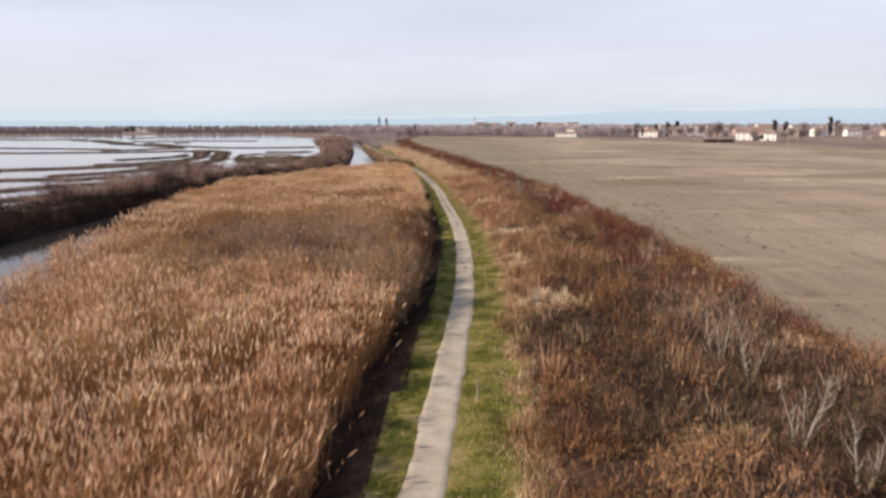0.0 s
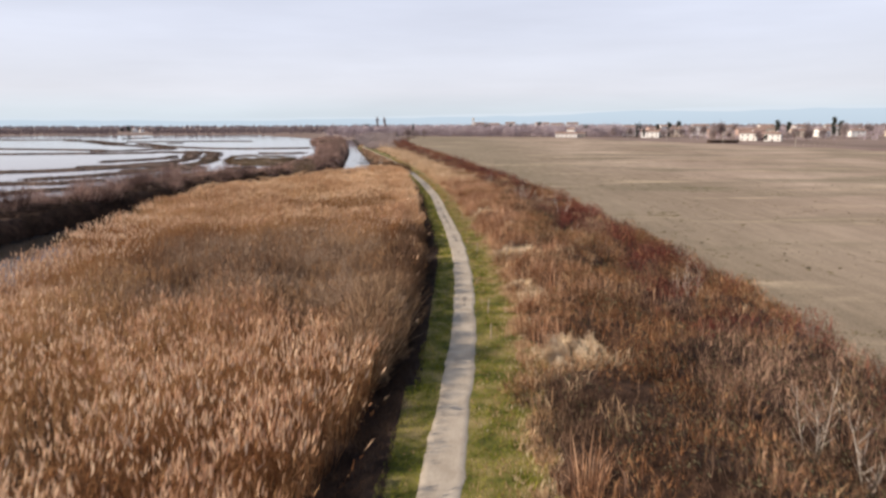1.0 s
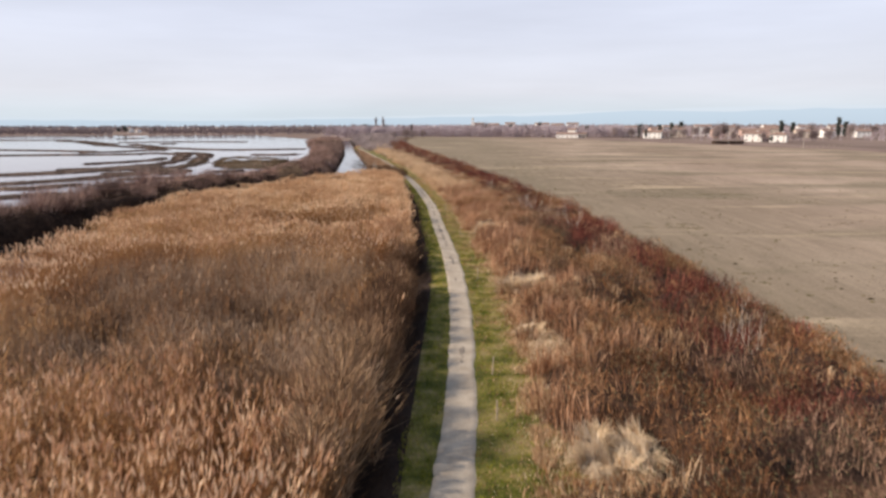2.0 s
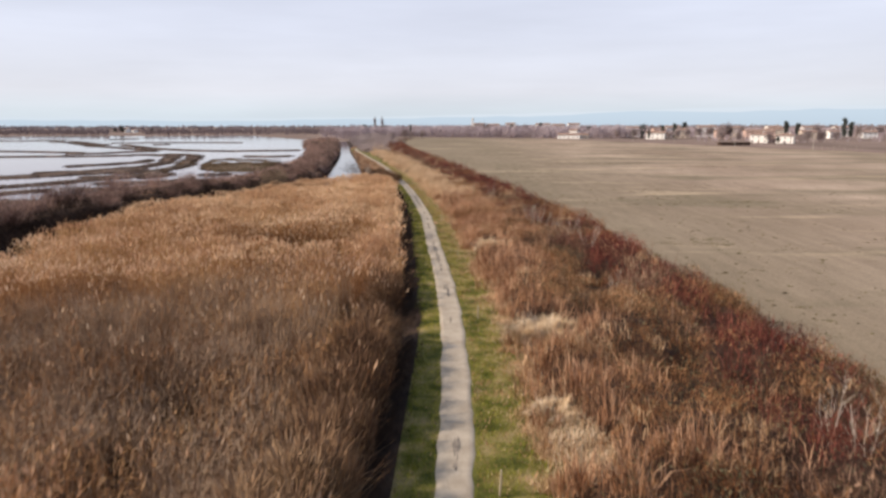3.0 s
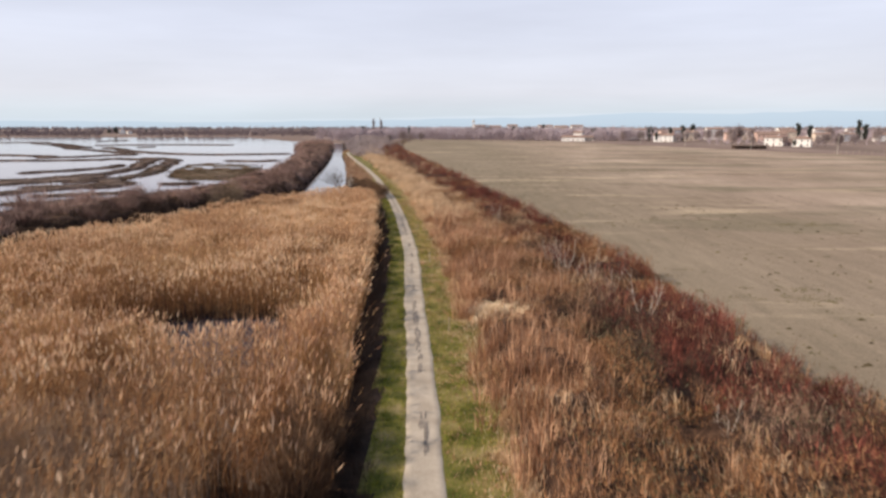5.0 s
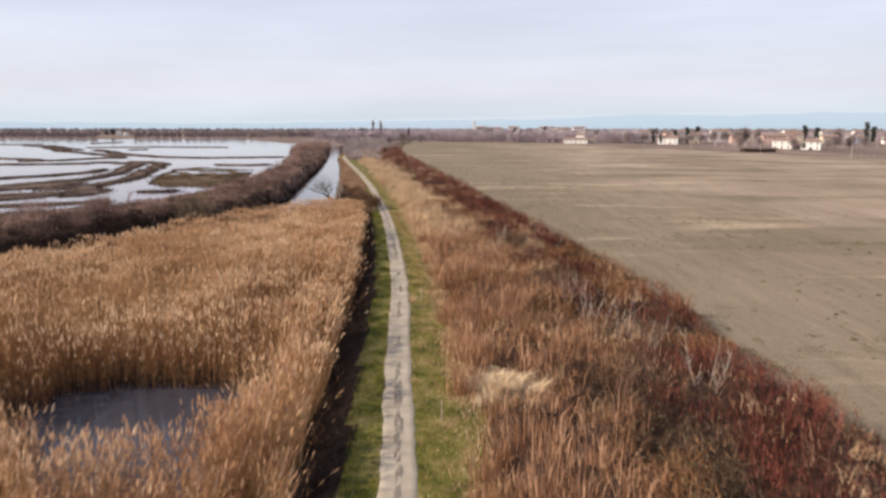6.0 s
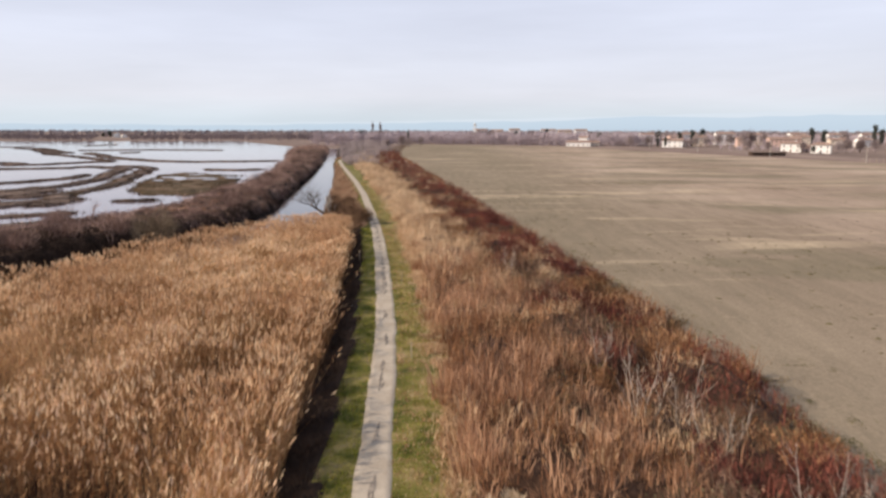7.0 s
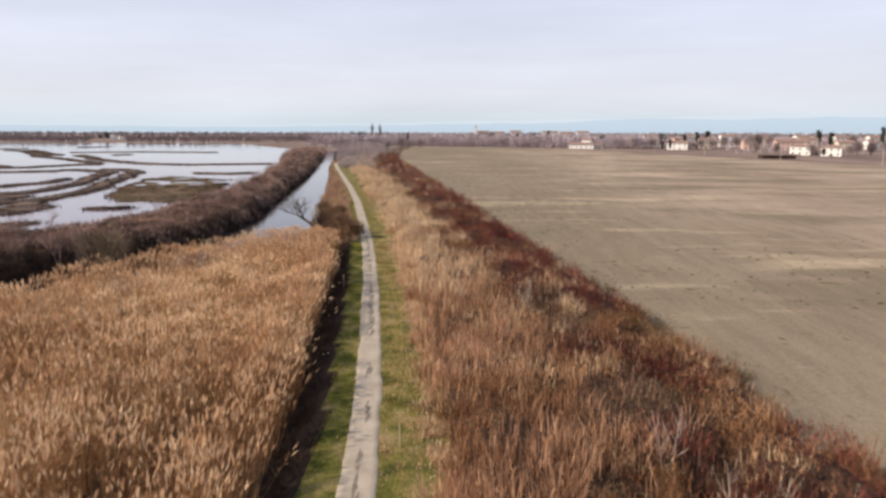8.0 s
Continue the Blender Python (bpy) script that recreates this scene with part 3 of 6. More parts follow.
def build_reeds():
    x, y = scatter(-48, 0, 2, 204, 27, reed_inside)
    ex, ey = [], []
    for ya in np.arange(14, 200, 8):      # the reeds stand thickest along the levee
        c = float(track_x(ya + 4))
        p, q = scatter(c - 9.5, c - 3, ya, ya + 8, 20, lambda u, v: reed_inside(u, v) & (u > track_x(v) - 8.2))
        ex.append(p)
        ey.append(q)
    x, y = np.concatenate([x] + ex), np.concatenate([y] + ey)
    k = rng.random(len(x)) > 0.78 * smooth(0.1, 0.85, thicket_amount(x, y))
    k &= rng.random(len(x)) > 0.5 * smooth(50, 58, y) * smooth(74, 66, y) * smooth(-26, -20, x) * smooth(0.2, 0.6, value_noise(x, y, 2.0, 29))
    k &= rng.random(len(x)) > 0.12 * smooth(-20, -26, x) * (x > -36)
    k &= rng.random(len(x)) > 0.75 * smooth(0.6, 0.78, value_noise(x, y, 2.6, 35))
    k &= rng.random(len(x)) > 0.85 * smooth(0.66, 0.8, value_noise(x, y, 0.9, 38))
    x, y = x[k], y[k]
    n = len(x)
    z = ground_z(x, y)
    top = 2.75 + 0.7 * (value_noise(x, y, 5, 36) - 0.5) + 1.0 * (value_noise(x, y, 1.3, 37) - 0.5)
    h = top - z + rng.normal(0, 0.17, n)
    edge = track_x(y) - 4.85 - x
    h *= 0.95 + 0.05 * smooth(0, 1.2, edge)
    h *= np.where(in_pond(x, y, 2.4) & (y > 109), rng.uniform(0.45, 1.0, n), 1.0)
    base = np.stack([x, y, z - 0.05], 1)
    az = rng.normal(-0.5, 1.5, n)
    edge_lean = 0.22 * (edge < 0.8) * rng.random(n)
    az = np.where(edge < 0.8, rng.normal(0, 0.8, n), az)
    lean = edge_lean + np.abs(rng.normal(0.05, 0.07, n)) + 0.12 * (rng.random(n) < 0.08) * rng.random(n) * 4
    d = np.stack([np.cos(az), np.sin(az), np.zeros(n)], 1)
    axis = np.array([0, 0, 1.0]) * np.cos(lean)[:, None] + d * np.sin(lean)[:, None]
    turn = rng.uniform(0, np.pi, n)
    side = np.stack([np.cos(turn), np.sin(turn), np.zeros(n)], 1)
    tip = base + axis * h[:, None]
    stem = np.stack([base - side * 0.014, base + side * 0.014, tip], 1)
    # plume: drooping lozenges, some crossed
    L = rng.uniform(0.32, 0.62, n)[:, None]
    W = rng.uniform(0.028, 0.062, n)[:, None]
    da = az + rng.normal(0, 0.5, n)
    droop = np.stack([np.cos(da), np.sin(da), np.zeros(n)], 1)
    way = axis + droop * rng.uniform(0.02, 0.32, n)[:, None]
    way /= np.linalg.norm(way, axis=1)[:, None]
    cross = np.stack([-side[:, 1], side[:, 0], np.zeros(n)], 1)
    has = rng.random(n) < (0.62 + 0.15 * smooth(135, 160, y)) * (1 - (0.8 + 0.15 * smooth(86, 80, y)) * smooth(0.1, 0.6, thicket_amount(x, y))) * (1 - 0.4 * smooth(-14, -26, x) * smooth(145, 125, y))
    pl = []
    for sd, some in ((side, has), (cross, has & (rng.random(n) < 0.35))):
        pl.append(np.stack([tip - way * 0.05, tip + way * L * 0.4 + sd * W, tip + way * L, tip + way * L * 0.4 - sd * W], 1)[some])
    # dry leaves along the stalk
    lv = []
    for lo, hi in ((0.35, 0.6), (0.55, 0.78), (0.7, 0.92), (0.8, 0.97)):
        at = base + axis * (h * rng.uniform(lo, hi, n))[:, None]
        la = rng.uniform(0, 2 * np.pi, n)
        ld = np.stack([np.cos(la) * 0.6, np.sin(la) * 0.6, rng.uniform(-0.2, 1.2, n)], 1)
        ls = np.stack([-np.sin(la), np.cos(la), np.zeros(n)], 1) * 0.022
        ln = rng.uniform(0.3, 0.62, n)[:, None]
        lv.append(np.stack([at - ls, at + ls, at + ld * ln], 1))
    quads = np.concatenate(pl)
    tris = np.concatenate([stem] + lv)
    nq, nt = len(quads), len(tris)
    v = np.concatenate([quads.reshape(-1, 3), tris.reshape(-1, 3)])
    slots = np.concatenate([np.ones(nq), np.zeros(nt)])
    at = np.concatenate([quads[:, 0], tris[:, 0]])      # paler reeds farther along the levee, distance haze lifted into their colour
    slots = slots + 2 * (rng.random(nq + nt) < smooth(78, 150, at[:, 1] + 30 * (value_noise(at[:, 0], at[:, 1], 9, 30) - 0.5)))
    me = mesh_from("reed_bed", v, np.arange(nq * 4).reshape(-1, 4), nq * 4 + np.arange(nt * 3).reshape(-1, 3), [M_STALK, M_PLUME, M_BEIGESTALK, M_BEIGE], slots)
    return tagged(new("reed_bed", me), "dense bed of dry tan reeds with pale feathery plumes", "reeds", kind="stuff")


build_reeds()


def bush_strips(x, y, height, per, spread, width, lean=0.45):
    """Many arching shoots round each place."""
    n = len(x) * per
    r = np.repeat(np.arange(len(x)), per)
    a, q = rng.uniform(0, 2 * np.pi, n), np.sqrt(rng.random(n)) * np.repeat(spread, per)
    px, py = x[r] + np.cos(a) * q * 0.5, y[r] + np.sin(a) * q * 0.5
    P = np.stack([px, py, ground_z(px, py) - 0.05], 1)
    H = np.repeat(height, per) * rng.uniform(0.55, 1.12, n)
    return strips(P, H, a + rng.normal(0, 0.6, n), np.abs(rng.normal(0, lean, n)), rng.normal(0.25, 0.45, n), rng.uniform(0.6, 1.4, n) * width)


def side_twigs(x, y, height, per, spread, width, length):
    """Short side shoots that fill the upper part of a bush."""
    n = len(x) * per
    r = np.repeat(np.arange(len(x)), per)
    a, q = rng.uniform(0, 2 * np.pi, n), np.sqrt(rng.random(n)) * np.repeat(spread, per)
    px, py = x[r] + np.cos(a) * q, y[r] + np.sin(a) * q
    z = ground_z(px, py) + np.repeat(height, per) * rng.uniform(0.3, 0.95, n) * (1 - 0.35 * (q / np.maximum(np.repeat(spread, per), 0.1)) ** 2)
    P = np.stack([px, py, z], 1)
    return spikes(P, rng.uniform(0.5, 1.3, n) * length, rng.uniform(0, 2 * np.pi, n), np.abs(rng.normal(0.5, 0.5, n)), np.full(n, width * 1.5))


def build_willow_scrub():
    x, y = scatter(-36, -1.5, 52, 108, 2.4, lambda a, b: reed_inside(a, b) & (rng.random(len(a)) < thicket_amount(a, b) * 1.3))
    heap = mounds(x, y, 4.2, 42)[0]
    k = (heap > 0.22) | (rng.random(len(x)) < 0.35)
    x, y, heap = x[k], y[k], heap[k]
    brown = rng.random(len(x)) < smooth(90, 74, y + 8 * (value_noise(x, y, 5, 44) - 0.5))
    h = 2.5 + 1.3 * heap + 0.5 * value_noise(x, y, 4, 43) - 0.4 * brown
    sp = np.full(len(x), 0.9)
    # lit tips and shaded interior are coloured in: pale twigs over dark stems
    grey = stack(bush_strips(x[~brown], y[~brown], h[~brown], 20, sp[~brown], 0.026, 0.22), side_twigs(x, y, h + 0.25 * brown, 46, sp, 0.018, 0.6))
    tagged(new("willow_scrub", mesh_from("willow_scrub", *grey, [M_WILLOW])), "grey bare willow scrub standing among the reeds", "scrub", kind="stuff")
    dark = bush_strips(x[brown], y[brown], h[brown] * 0.9, 24, sp[brown], 0.03, 0.22)
    tagged(new("dead_stem_scrub", mesh_from("dead_stem_scrub", *dark, [M_DARKSTEM])), "stems standing among the reeds, coloured dark brown for the shade inside", "scrub", kind="stuff")


build_willow_scrub()


# ---- verge grass ----
def build_grass():
    def keep(x, y):
        s = x - track_x(y)
        out = (np.abs(s) > 0.78 + 0.25 * value_noise(x, y, 0.6, 51)) & (s > -2.5 + 0.4 * (value_noise(x, y, 1.6, 18) - 0.5)) & (s < 6.0)
        return out & (rng.random(len(x)) < 0.35 + 0.65 * value_noise(x, y, 0.8, 52))
    parts = []
    for y0, y1, d in ((-12, 18, 40), (18, 200, 150), (200, 300, 60)):
        step = 6
        for ya in np.arange(y0, y1, step):
            c = float(track_x(ya + step / 2))
            x, y = scatter(c - 4.4, c + 6.4, ya, ya + step, d, keep)
            n = len(x)
            z = ground_z(x, y)
            h = rng.uniform(0.05, 0.15, n) * (0.7 + 0.9 * value_noise(x, y, 1.2, 53))
            h *= 1 + 2.2 * smooth(2.6, 4.4, x - track_x(y)) * value_noise(x, y, 0.9, 56)
            a = rng.uniform(0, 2 * np.pi, n)
            w = 0.014 + 0.012 * rng.random(n)
            b = np.stack([x, y, z - 0.01], 1)
            sd = np.stack([-np.sin(a), np.cos(a), np.zeros(n)], 1) * w[:, None]
            tip = b + np.stack([np.cos(a) * h * 0.6, np.sin(a) * h * 0.6, h], 1)
            parts.append(np.stack([b - sd, b + sd, tip], 1))
    tr = np.concatenate(parts)
    s = tr[:, 0, 0] - track_x(tr[:, 0, 1])
    dry = smooth(2.3, 4.6, s + (value_noise(tr[:, 0, 0], tr[:, 0, 1], 1.1, 54) - 0.5) * 2.4)
    dry = np.maximum(dry, 0.8 * smooth(0.66, 0.8, value_noise(tr[:, 0, 0] * 0.6, tr[:, 0, 1], 0.8, 55)) * (s > 0) * (tr[:, 0, 1] > 70))
    slots = (rng.random(len(tr)) < np.where(s > 0, 0.22 + 0.26 * smooth(70, 150, tr[:, 0, 1]), 0.04) + 0.7 * dry).astype(int)
    slots = np.where((slots == 1) & (s > 0) & (rng.random(len(tr)) < 0.15 + 0.45 * smooth(2.2, 3.6, s)), 2, slots)
    me = mesh_from("verge_grass", tr.reshape(-1, 3), None, np.arange(len(tr) * 3).reshape(-1, 3), [M_GRASS, M_STRAW, M_TUSSOCK], slots)
    tagged(new("verge_grass", me), "short green and yellowing grass along the track", "grass", kind="stuff")


build_grass()


# ---- scrub strip between the verge and the field ----
def scrub_span(y):
    c, f = track_x(y), field_x(y)
    return c + 4.0, f


TUFTS = ((8.1, 51.2, 2.7), (9.5, 52.3, 1.4), (7.4, 82.0, 2.2), (8.5, 83.8, 1.2), (5.9, 116.4, 2.4), (5.2, 118.9, 1.3), (6.9, 70.2, 1.2), (7.6, 64.6, 1.6), (7.6, 67.4, 1.6), (7.3, 101.0, 1.7), (10.2, 112.5, 0.9))


def scrub_keep(x, y):
    a, b = scrub_span(y)
    wob = (value_noise(x, y, 2.2, 61) - 0.5)
    for tx, ty, r in TUFTS:
        wob = np.where(np.hypot(x - tx, y - ty) < r * 0.85, 9, wob)
    gap = (mounds(x, y, 2.7, 68)[0] < 0.25) & (rng.random(np.shape(x)) < 0.55) & ((y < 120) | (x > (a + b) / 2))
    return (x > a + wob * 2.6) & (x < b + wob * 2.8 + 0.2 + 3.2 * (value_noise(x * 0.3, y, 7, 60) - 0.5)) & ~gap


def scrub_height(x, y):
    a, b = scrub_span(y)
    k = np.clip((x - a) / np.maximum(b - a, 1), 0, 1)
    prof = smooth(0, 0.14, k) * (1 - 0.6 * smooth(0.9, 1.0, k))
    big, small, tiny = mounds(x, y, 7.6, 168)[0], mounds(x, y, 2.7, 68)[0], mounds(x, y, 1.2, 69)[0]
    grassy = smooth(112, 124, y) * smooth(0.5, 0.4, k)
    lumps = 2.1 * big + 0.95 * small + 0.35 * tiny
    lumps = lumps + (0.75 + 0.45 * big + 0.25 * small - lumps) * grassy
    for tx, ty, r in TUFTS:
        prof = prof * smooth(r * 0.8, r * 1.7, np.hypot(x - tx, y - ty))
    return 0.35 + prof * (0.2 + lumps + 0.3 * value_noise(x, y, 4.2, 62) + 0.55 * smooth(0.66, 0.82, k))


def scrub_kind(x, y):
    # 0 brown bramble, 1 straw, 2 grey twigs, 3 red dogwood, 4 rust-coloured grass, 5 pale grass, 6 canes coloured as
    # shaded hollows
    a, b = scrub_span(y)
    n = len(x)
    k = np.clip((x - a) / np.maximum(b - a, 1), 0, 1)
    k = k + (value_noise(x, y, 6, 67) - 0.5) * 0.25 + rng.normal(0, 0.03, n)
    own = mounds(x, y, 3.1, 68)[1]
    u = 0.65 * value_noise(x, y, 5.5, 64) + 0.35 * own + rng.normal(0, 0.03, n)
    w = 0.7 * value_noise(x, y, 4.0, 65) + 0.3 * own + rng.normal(0, 0.03, n)
    kind = np.zeros(n, int)
    late = y > 122
    kind[(w > np.where(y < 62, 0.7, 0.58)) & (k < np.where(y < 62, 0.45, 0.7))] = 1
    kind[(k < 0.2) & (rng.random(n) < np.where(y < 62, 0.35, 0.6))] = 1
    kind[late & (k < 0.42) & (w > 0.34)] = 1
    kind[(y > 84) & (y <= 122) & (k < 0.34) & (w > 0.42)] = 1
    kind[late & (k < 0.42) & (u > 0.6)] = 4
    kind[(k > 0.44) & (k < 0.66) & (u > np.where(y < 62, 0.66, 0.52))] = 2
    kind[(k > 0.52) & (u < 0.62)] = 3
    kind[(y < 52) & (k > 0.46) & (k < 0.8) & (w < 0.75)] = 2
    kind[(k > 0.94) & (w > 0.62) & (y > 128)] = 4
    kind[(y > 66) & (y < 108) & (k > 0.4) & (kind == 3) & (w > 0.5)] = 2
    kind[(y > 66) & (y < 104) & (k > 0.3) & (k < 0.62) & (u > 0.4)] = 0
    kind[(k > 0.8) & (y < 128) & (u < 0.5)] = 3
    kind[(k > 0.8) & (y < 128) & (u > 0.62)] = 0
    kind[(y > 150) & (k < 0.5) & (u > 0.35)] = 1
    kind[late & (y < 165) & (own < 0.22) & (rng.random(n) < 0.8)] = 0
    kind[(rng.random(n) < np.where(k > 0.6, 0.02, 0.06))] = 1
    kind[(kind == 1) & (rng.random(n) < smooth(150, 190, y))] = 5
    kind[(y > 165) & (kind == 0) & (rng.random(n) < 0.5)] = 5
    kind[(y > 160) & (k > 0.3) & np.isin(kind, (1, 5)) & (own < 0.3 + 0.5 * smooth(0.3, 0.6, k))] = 0
    # kind 6 paints the shadow of hollows as darker canes
    dark = (y < 54) & (k > 0.47) & (k < 0.85)
    kind[dark & (u < 0.66)] = 6
    kind[(y < 50) & (k < 0.47) & (kind == 1) & (w < 0.8)] = 0
    kind[(y < 50) & (kind == 0) & (u < 0.42)] = 6
    kind[(y > 54) & (y < 135) & np.isin(kind, (0, 1, 2)) & (k > 0.25) & (0.6 * value_noise(x, y, 3.4, 180) + 0.4 * own < 0.27)] = 6
    return kind


def scrub_shell(x, y, per, spread, length, width, lean, bend, low, high, arch=True):
    """Shoots that grow out of the heaped scrub, between two shares of its height."""
    n = len(x) * per
    r = np.repeat(np.arange(len(x)), per)
    a, q = rng.uniform(0, 2 * np.pi, n), np.sqrt(rng.random(n)) * spread
    px, py = x[r] + np.cos(a) * q, y[r] + np.sin(a) * q
    P = np.stack([px, py, ground_z(px, py) + scrub_height(px, py) * rng.uniform(low, high, n)], 1)
    H, w = length[r] * rng.uniform(0.5, 1.2, n), width * rng.uniform(0.6, 1.4, n)
    if arch:
        return strips(P, H, a + rng.normal(0, 0.6, n), np.abs(rng.normal(0, lean, n)), rng.normal(bend, 0.4, n), w)
    return spikes(P, H, rng.uniform(0, 2 * np.pi, n), np.abs(rng.normal(lean, 0.45, n)), w)


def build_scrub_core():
    """An added dark sheet that stands for the shade inside the scrub."""
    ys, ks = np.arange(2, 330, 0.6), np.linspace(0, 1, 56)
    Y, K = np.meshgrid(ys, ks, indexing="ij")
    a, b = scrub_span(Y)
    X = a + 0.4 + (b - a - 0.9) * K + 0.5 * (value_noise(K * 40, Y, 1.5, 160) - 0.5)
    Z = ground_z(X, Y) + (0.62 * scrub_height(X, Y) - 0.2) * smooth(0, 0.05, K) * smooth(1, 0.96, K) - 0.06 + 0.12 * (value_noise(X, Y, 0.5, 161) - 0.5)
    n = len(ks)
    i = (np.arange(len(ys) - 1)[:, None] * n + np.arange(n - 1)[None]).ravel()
    me = mesh_from("scrub_mat", np.stack([X, Y, Z], -1).reshape(-1, 3), np.stack([i, i + 1, i + 1 + n, i + n], 1), None, [M_SHADE_CORE])
    tagged(new("scrub_mat", me), "added dark sheet for the shade inside the bramble scrub", "scrub", kind="stuff")


def build_wisps():
    """Pale stalks of grass and reed, a few together, that stand out of the brambles."""
    xs, ys = [], []
    for ya in np.arange(4, 200, 8):
        a, b = scrub_span(np.array([ya, ya + 8.0]))
        p, q = scatter(a.min(), b.max() - 0.6, ya, ya + 8, 1.1, lambda x, y: scrub_keep(x, y) & (0.6 * value_noise(x, y, 7, 163) + 0.4 * value_noise(x, y, 2.0, 164) > np.where((y < 54) & (x > 13), 0.74, np.where(y < 48, 0.66, 0.6))))
        xs.append(p)
        ys.append(q)
    x, y = np.concatenate(xs), np.concatenate(ys)
    r = np.repeat(np.arange(len(x)), 9)
    n = len(r)
    px, py = x[r] + rng.normal(0, 0.3, n), y[r] + rng.normal(0, 0.3, n)
    P = np.stack([px, py, ground_z(px, py) + scrub_height(px, py) * 0.6], 1)
    az = rng.uniform(0, 6.3, len(x))[r] + rng.normal(0, 0.8, n)
    H = (rng.uniform(0.6, 1.3, len(x))[r]) * rng.uniform(0.6, 1.15, n)
    pieces = strips(P, H, az, np.abs(rng.normal(0.2, 0.2, n)), rng.normal(0.8, 0.5, n), rng.uniform(0.025, 0.07, n))
    tagged(new("pale_wisps", mesh_from("pale_wisps", *pieces, [M_WISP])), "pale beige dry stalks standing out of the brambles", "dry grass", kind="stuff")


def build_scrub():
    mats = [M_SCRUB, M_STRAW, M_TWIG, M_RED, M_RUST, M_PALEGRASS, M_SHADE_CANE]
    names = ("bramble_scrub", "dry_tall_grass", "grey_scrub", "red_scrub", "rust_grass", "pale_tall_grass", "dark_scrub")
    labels = ("tangled brown brambles on the slope of the levee", "straw-coloured dry grass standing in the scrub", "grey leafless twiggy scrub", "dark red leafless dogwood shoots", "rust-brown dry grass at the edge of the field", "pale pinkish dry grass in the far scrub, distance haze in its colour", "bramble canes coloured dark brown for the shade in the scrub hollows")
    x, y = [], []
    for y0, y1, d in ((2, 170, 1.2), (170, 230, 0.9), (230, 330, 0.6), (330, 560, 0.3)):
        for ya in np.arange(y0, y1, 10):
            a, b = scrub_span(np.array([ya, ya + 10.0]))
            p, q = scatter(a.min() - 2, b.max() + 2, ya, ya + 10, d, scrub_keep)
            x.append(p)
            y.append(q)
    x, y = np.concatenate(x), np.concatenate(y)
    kind = scrub_kind(x, y)
    tall = rng.uniform(0.75, 1.2, len(x)) * (1 + 0.5 * (rng.random(len(x)) < 0.07))
    for k in range(7):
        xs, ys, f = x[kind == k], y[kind == k], tall[kind == k]
        if k in (1, 4, 5):
            pieces = scrub_shell(xs, ys, 32, 0.7, 1.45 * f, 0.044, 0.24, 0.35, 0.1, 0.6)
        elif k == 0:
            pieces = stack(scrub_shell(xs, ys, 16, 0.9, 0.8 * f, 0.036, 0.7, 0.7, 0.35, 0.85), scrub_shell(xs, ys, 44, 0.9, 0.42 * f, 0.04, 0.7, 0, 0.55, 1.0, False))
        else:
            pieces = stack(scrub_shell(xs, ys, 14, 0.8, 1.15 * f, 0.034, 0.35, 0.2, 0.3, 0.75), scrub_shell(xs, ys, 40, 0.9, 0.5 * f, 0.036, 0.5, 0, 0.5, 1.05, False))
        tagged(new(names[k], mesh_from(names[k], *pieces, [mats[k]])), labels[k], "scrub", kind="stuff")
    build_wisps()
    # withered bramble leaves
    k = (kind == 0) | (kind == 2) | (kind == 6)
    xs, ys = x[k], y[k]
    n = len(xs) * 34
    r = rng.integers(0, len(xs), n)
    px, py = xs[r] + rng.normal(0, 0.45, n), ys[r] + rng.normal(0, 0.45, n)
    m = (value_noise(px, py, 3.0, 66) > np.where((py < 54) & (px > 13), 0.2, np.where((py > 66) & (py < 104) & (px > 11), 0.22, 0.42)))
    px, py = px[m], py[m]
    n = len(px)
    pz = ground_z(px, py) + scrub_height(px, py) * rng.uniform(0.6, 1.12, n)
    c = np.stack([px, py, pz], 1)
    u = rng.normal(0, 1, (n, 3)) * (1, 1, 0.5)
    u /= np.linalg.norm(u, axis=1)[:, None]
    w = np.cross(u, rng.normal(0, 1, (n, 3)))
    w /= np.linalg.norm(w, axis=1)[:, None]
    s = rng.uniform(0.03, 0.065, n)[:, None]
    quad = np.stack([c - u * s, c + w * s * 0.6, c + u * s, c - w * s * 0.6], 1)
    me = mesh_from("bramble_leaves", quad.reshape(-1, 3), np.arange(n * 4).reshape(-1, 4), None, [M_LEAF])
    tagged(new("bramble_leaves", me), "withered dull green bramble leaves", "leaves", kind="stuff")


build_scrub_core()
build_scrub()


def build_field_margin():
    """Low brown grass along the foot of the scrub, thinning out into the field."""
    n = 70000
    y = rng.uniform(8, 200, n)
    out = np.abs(rng.normal(0, 1.5, n)) - 0.4
    x = field_x(y) + 3.2 * (value_noise(field_x(y) * 0.3, y, 7, 60) - 0.5) + out
    k = value_noise(x, y, 1.7, 175) + 0.4 * value_noise(x, y, 6, 176) > 0.42 + 0.1 * out
    x, y, n = x[k], y[k], int(k.sum())
    P = np.stack([x, y, ground_z(x, y) - 0.02], 1)
    pieces = strips(P, rng.uniform(0.15, 0.5, n), rng.uniform(0, 6.3, n), np.abs(rng.normal(0.4, 0.3, n)), rng.normal(0.6, 0.4, n), rng.uniform(0.03, 0.06, n))
    tagged(new("margin_grass", mesh_from("margin_grass", *pieces, [M_DRYMARGIN])), "low brown dry grass along the edge of the field", "dry grass", kind="stuff")


build_field_margin()


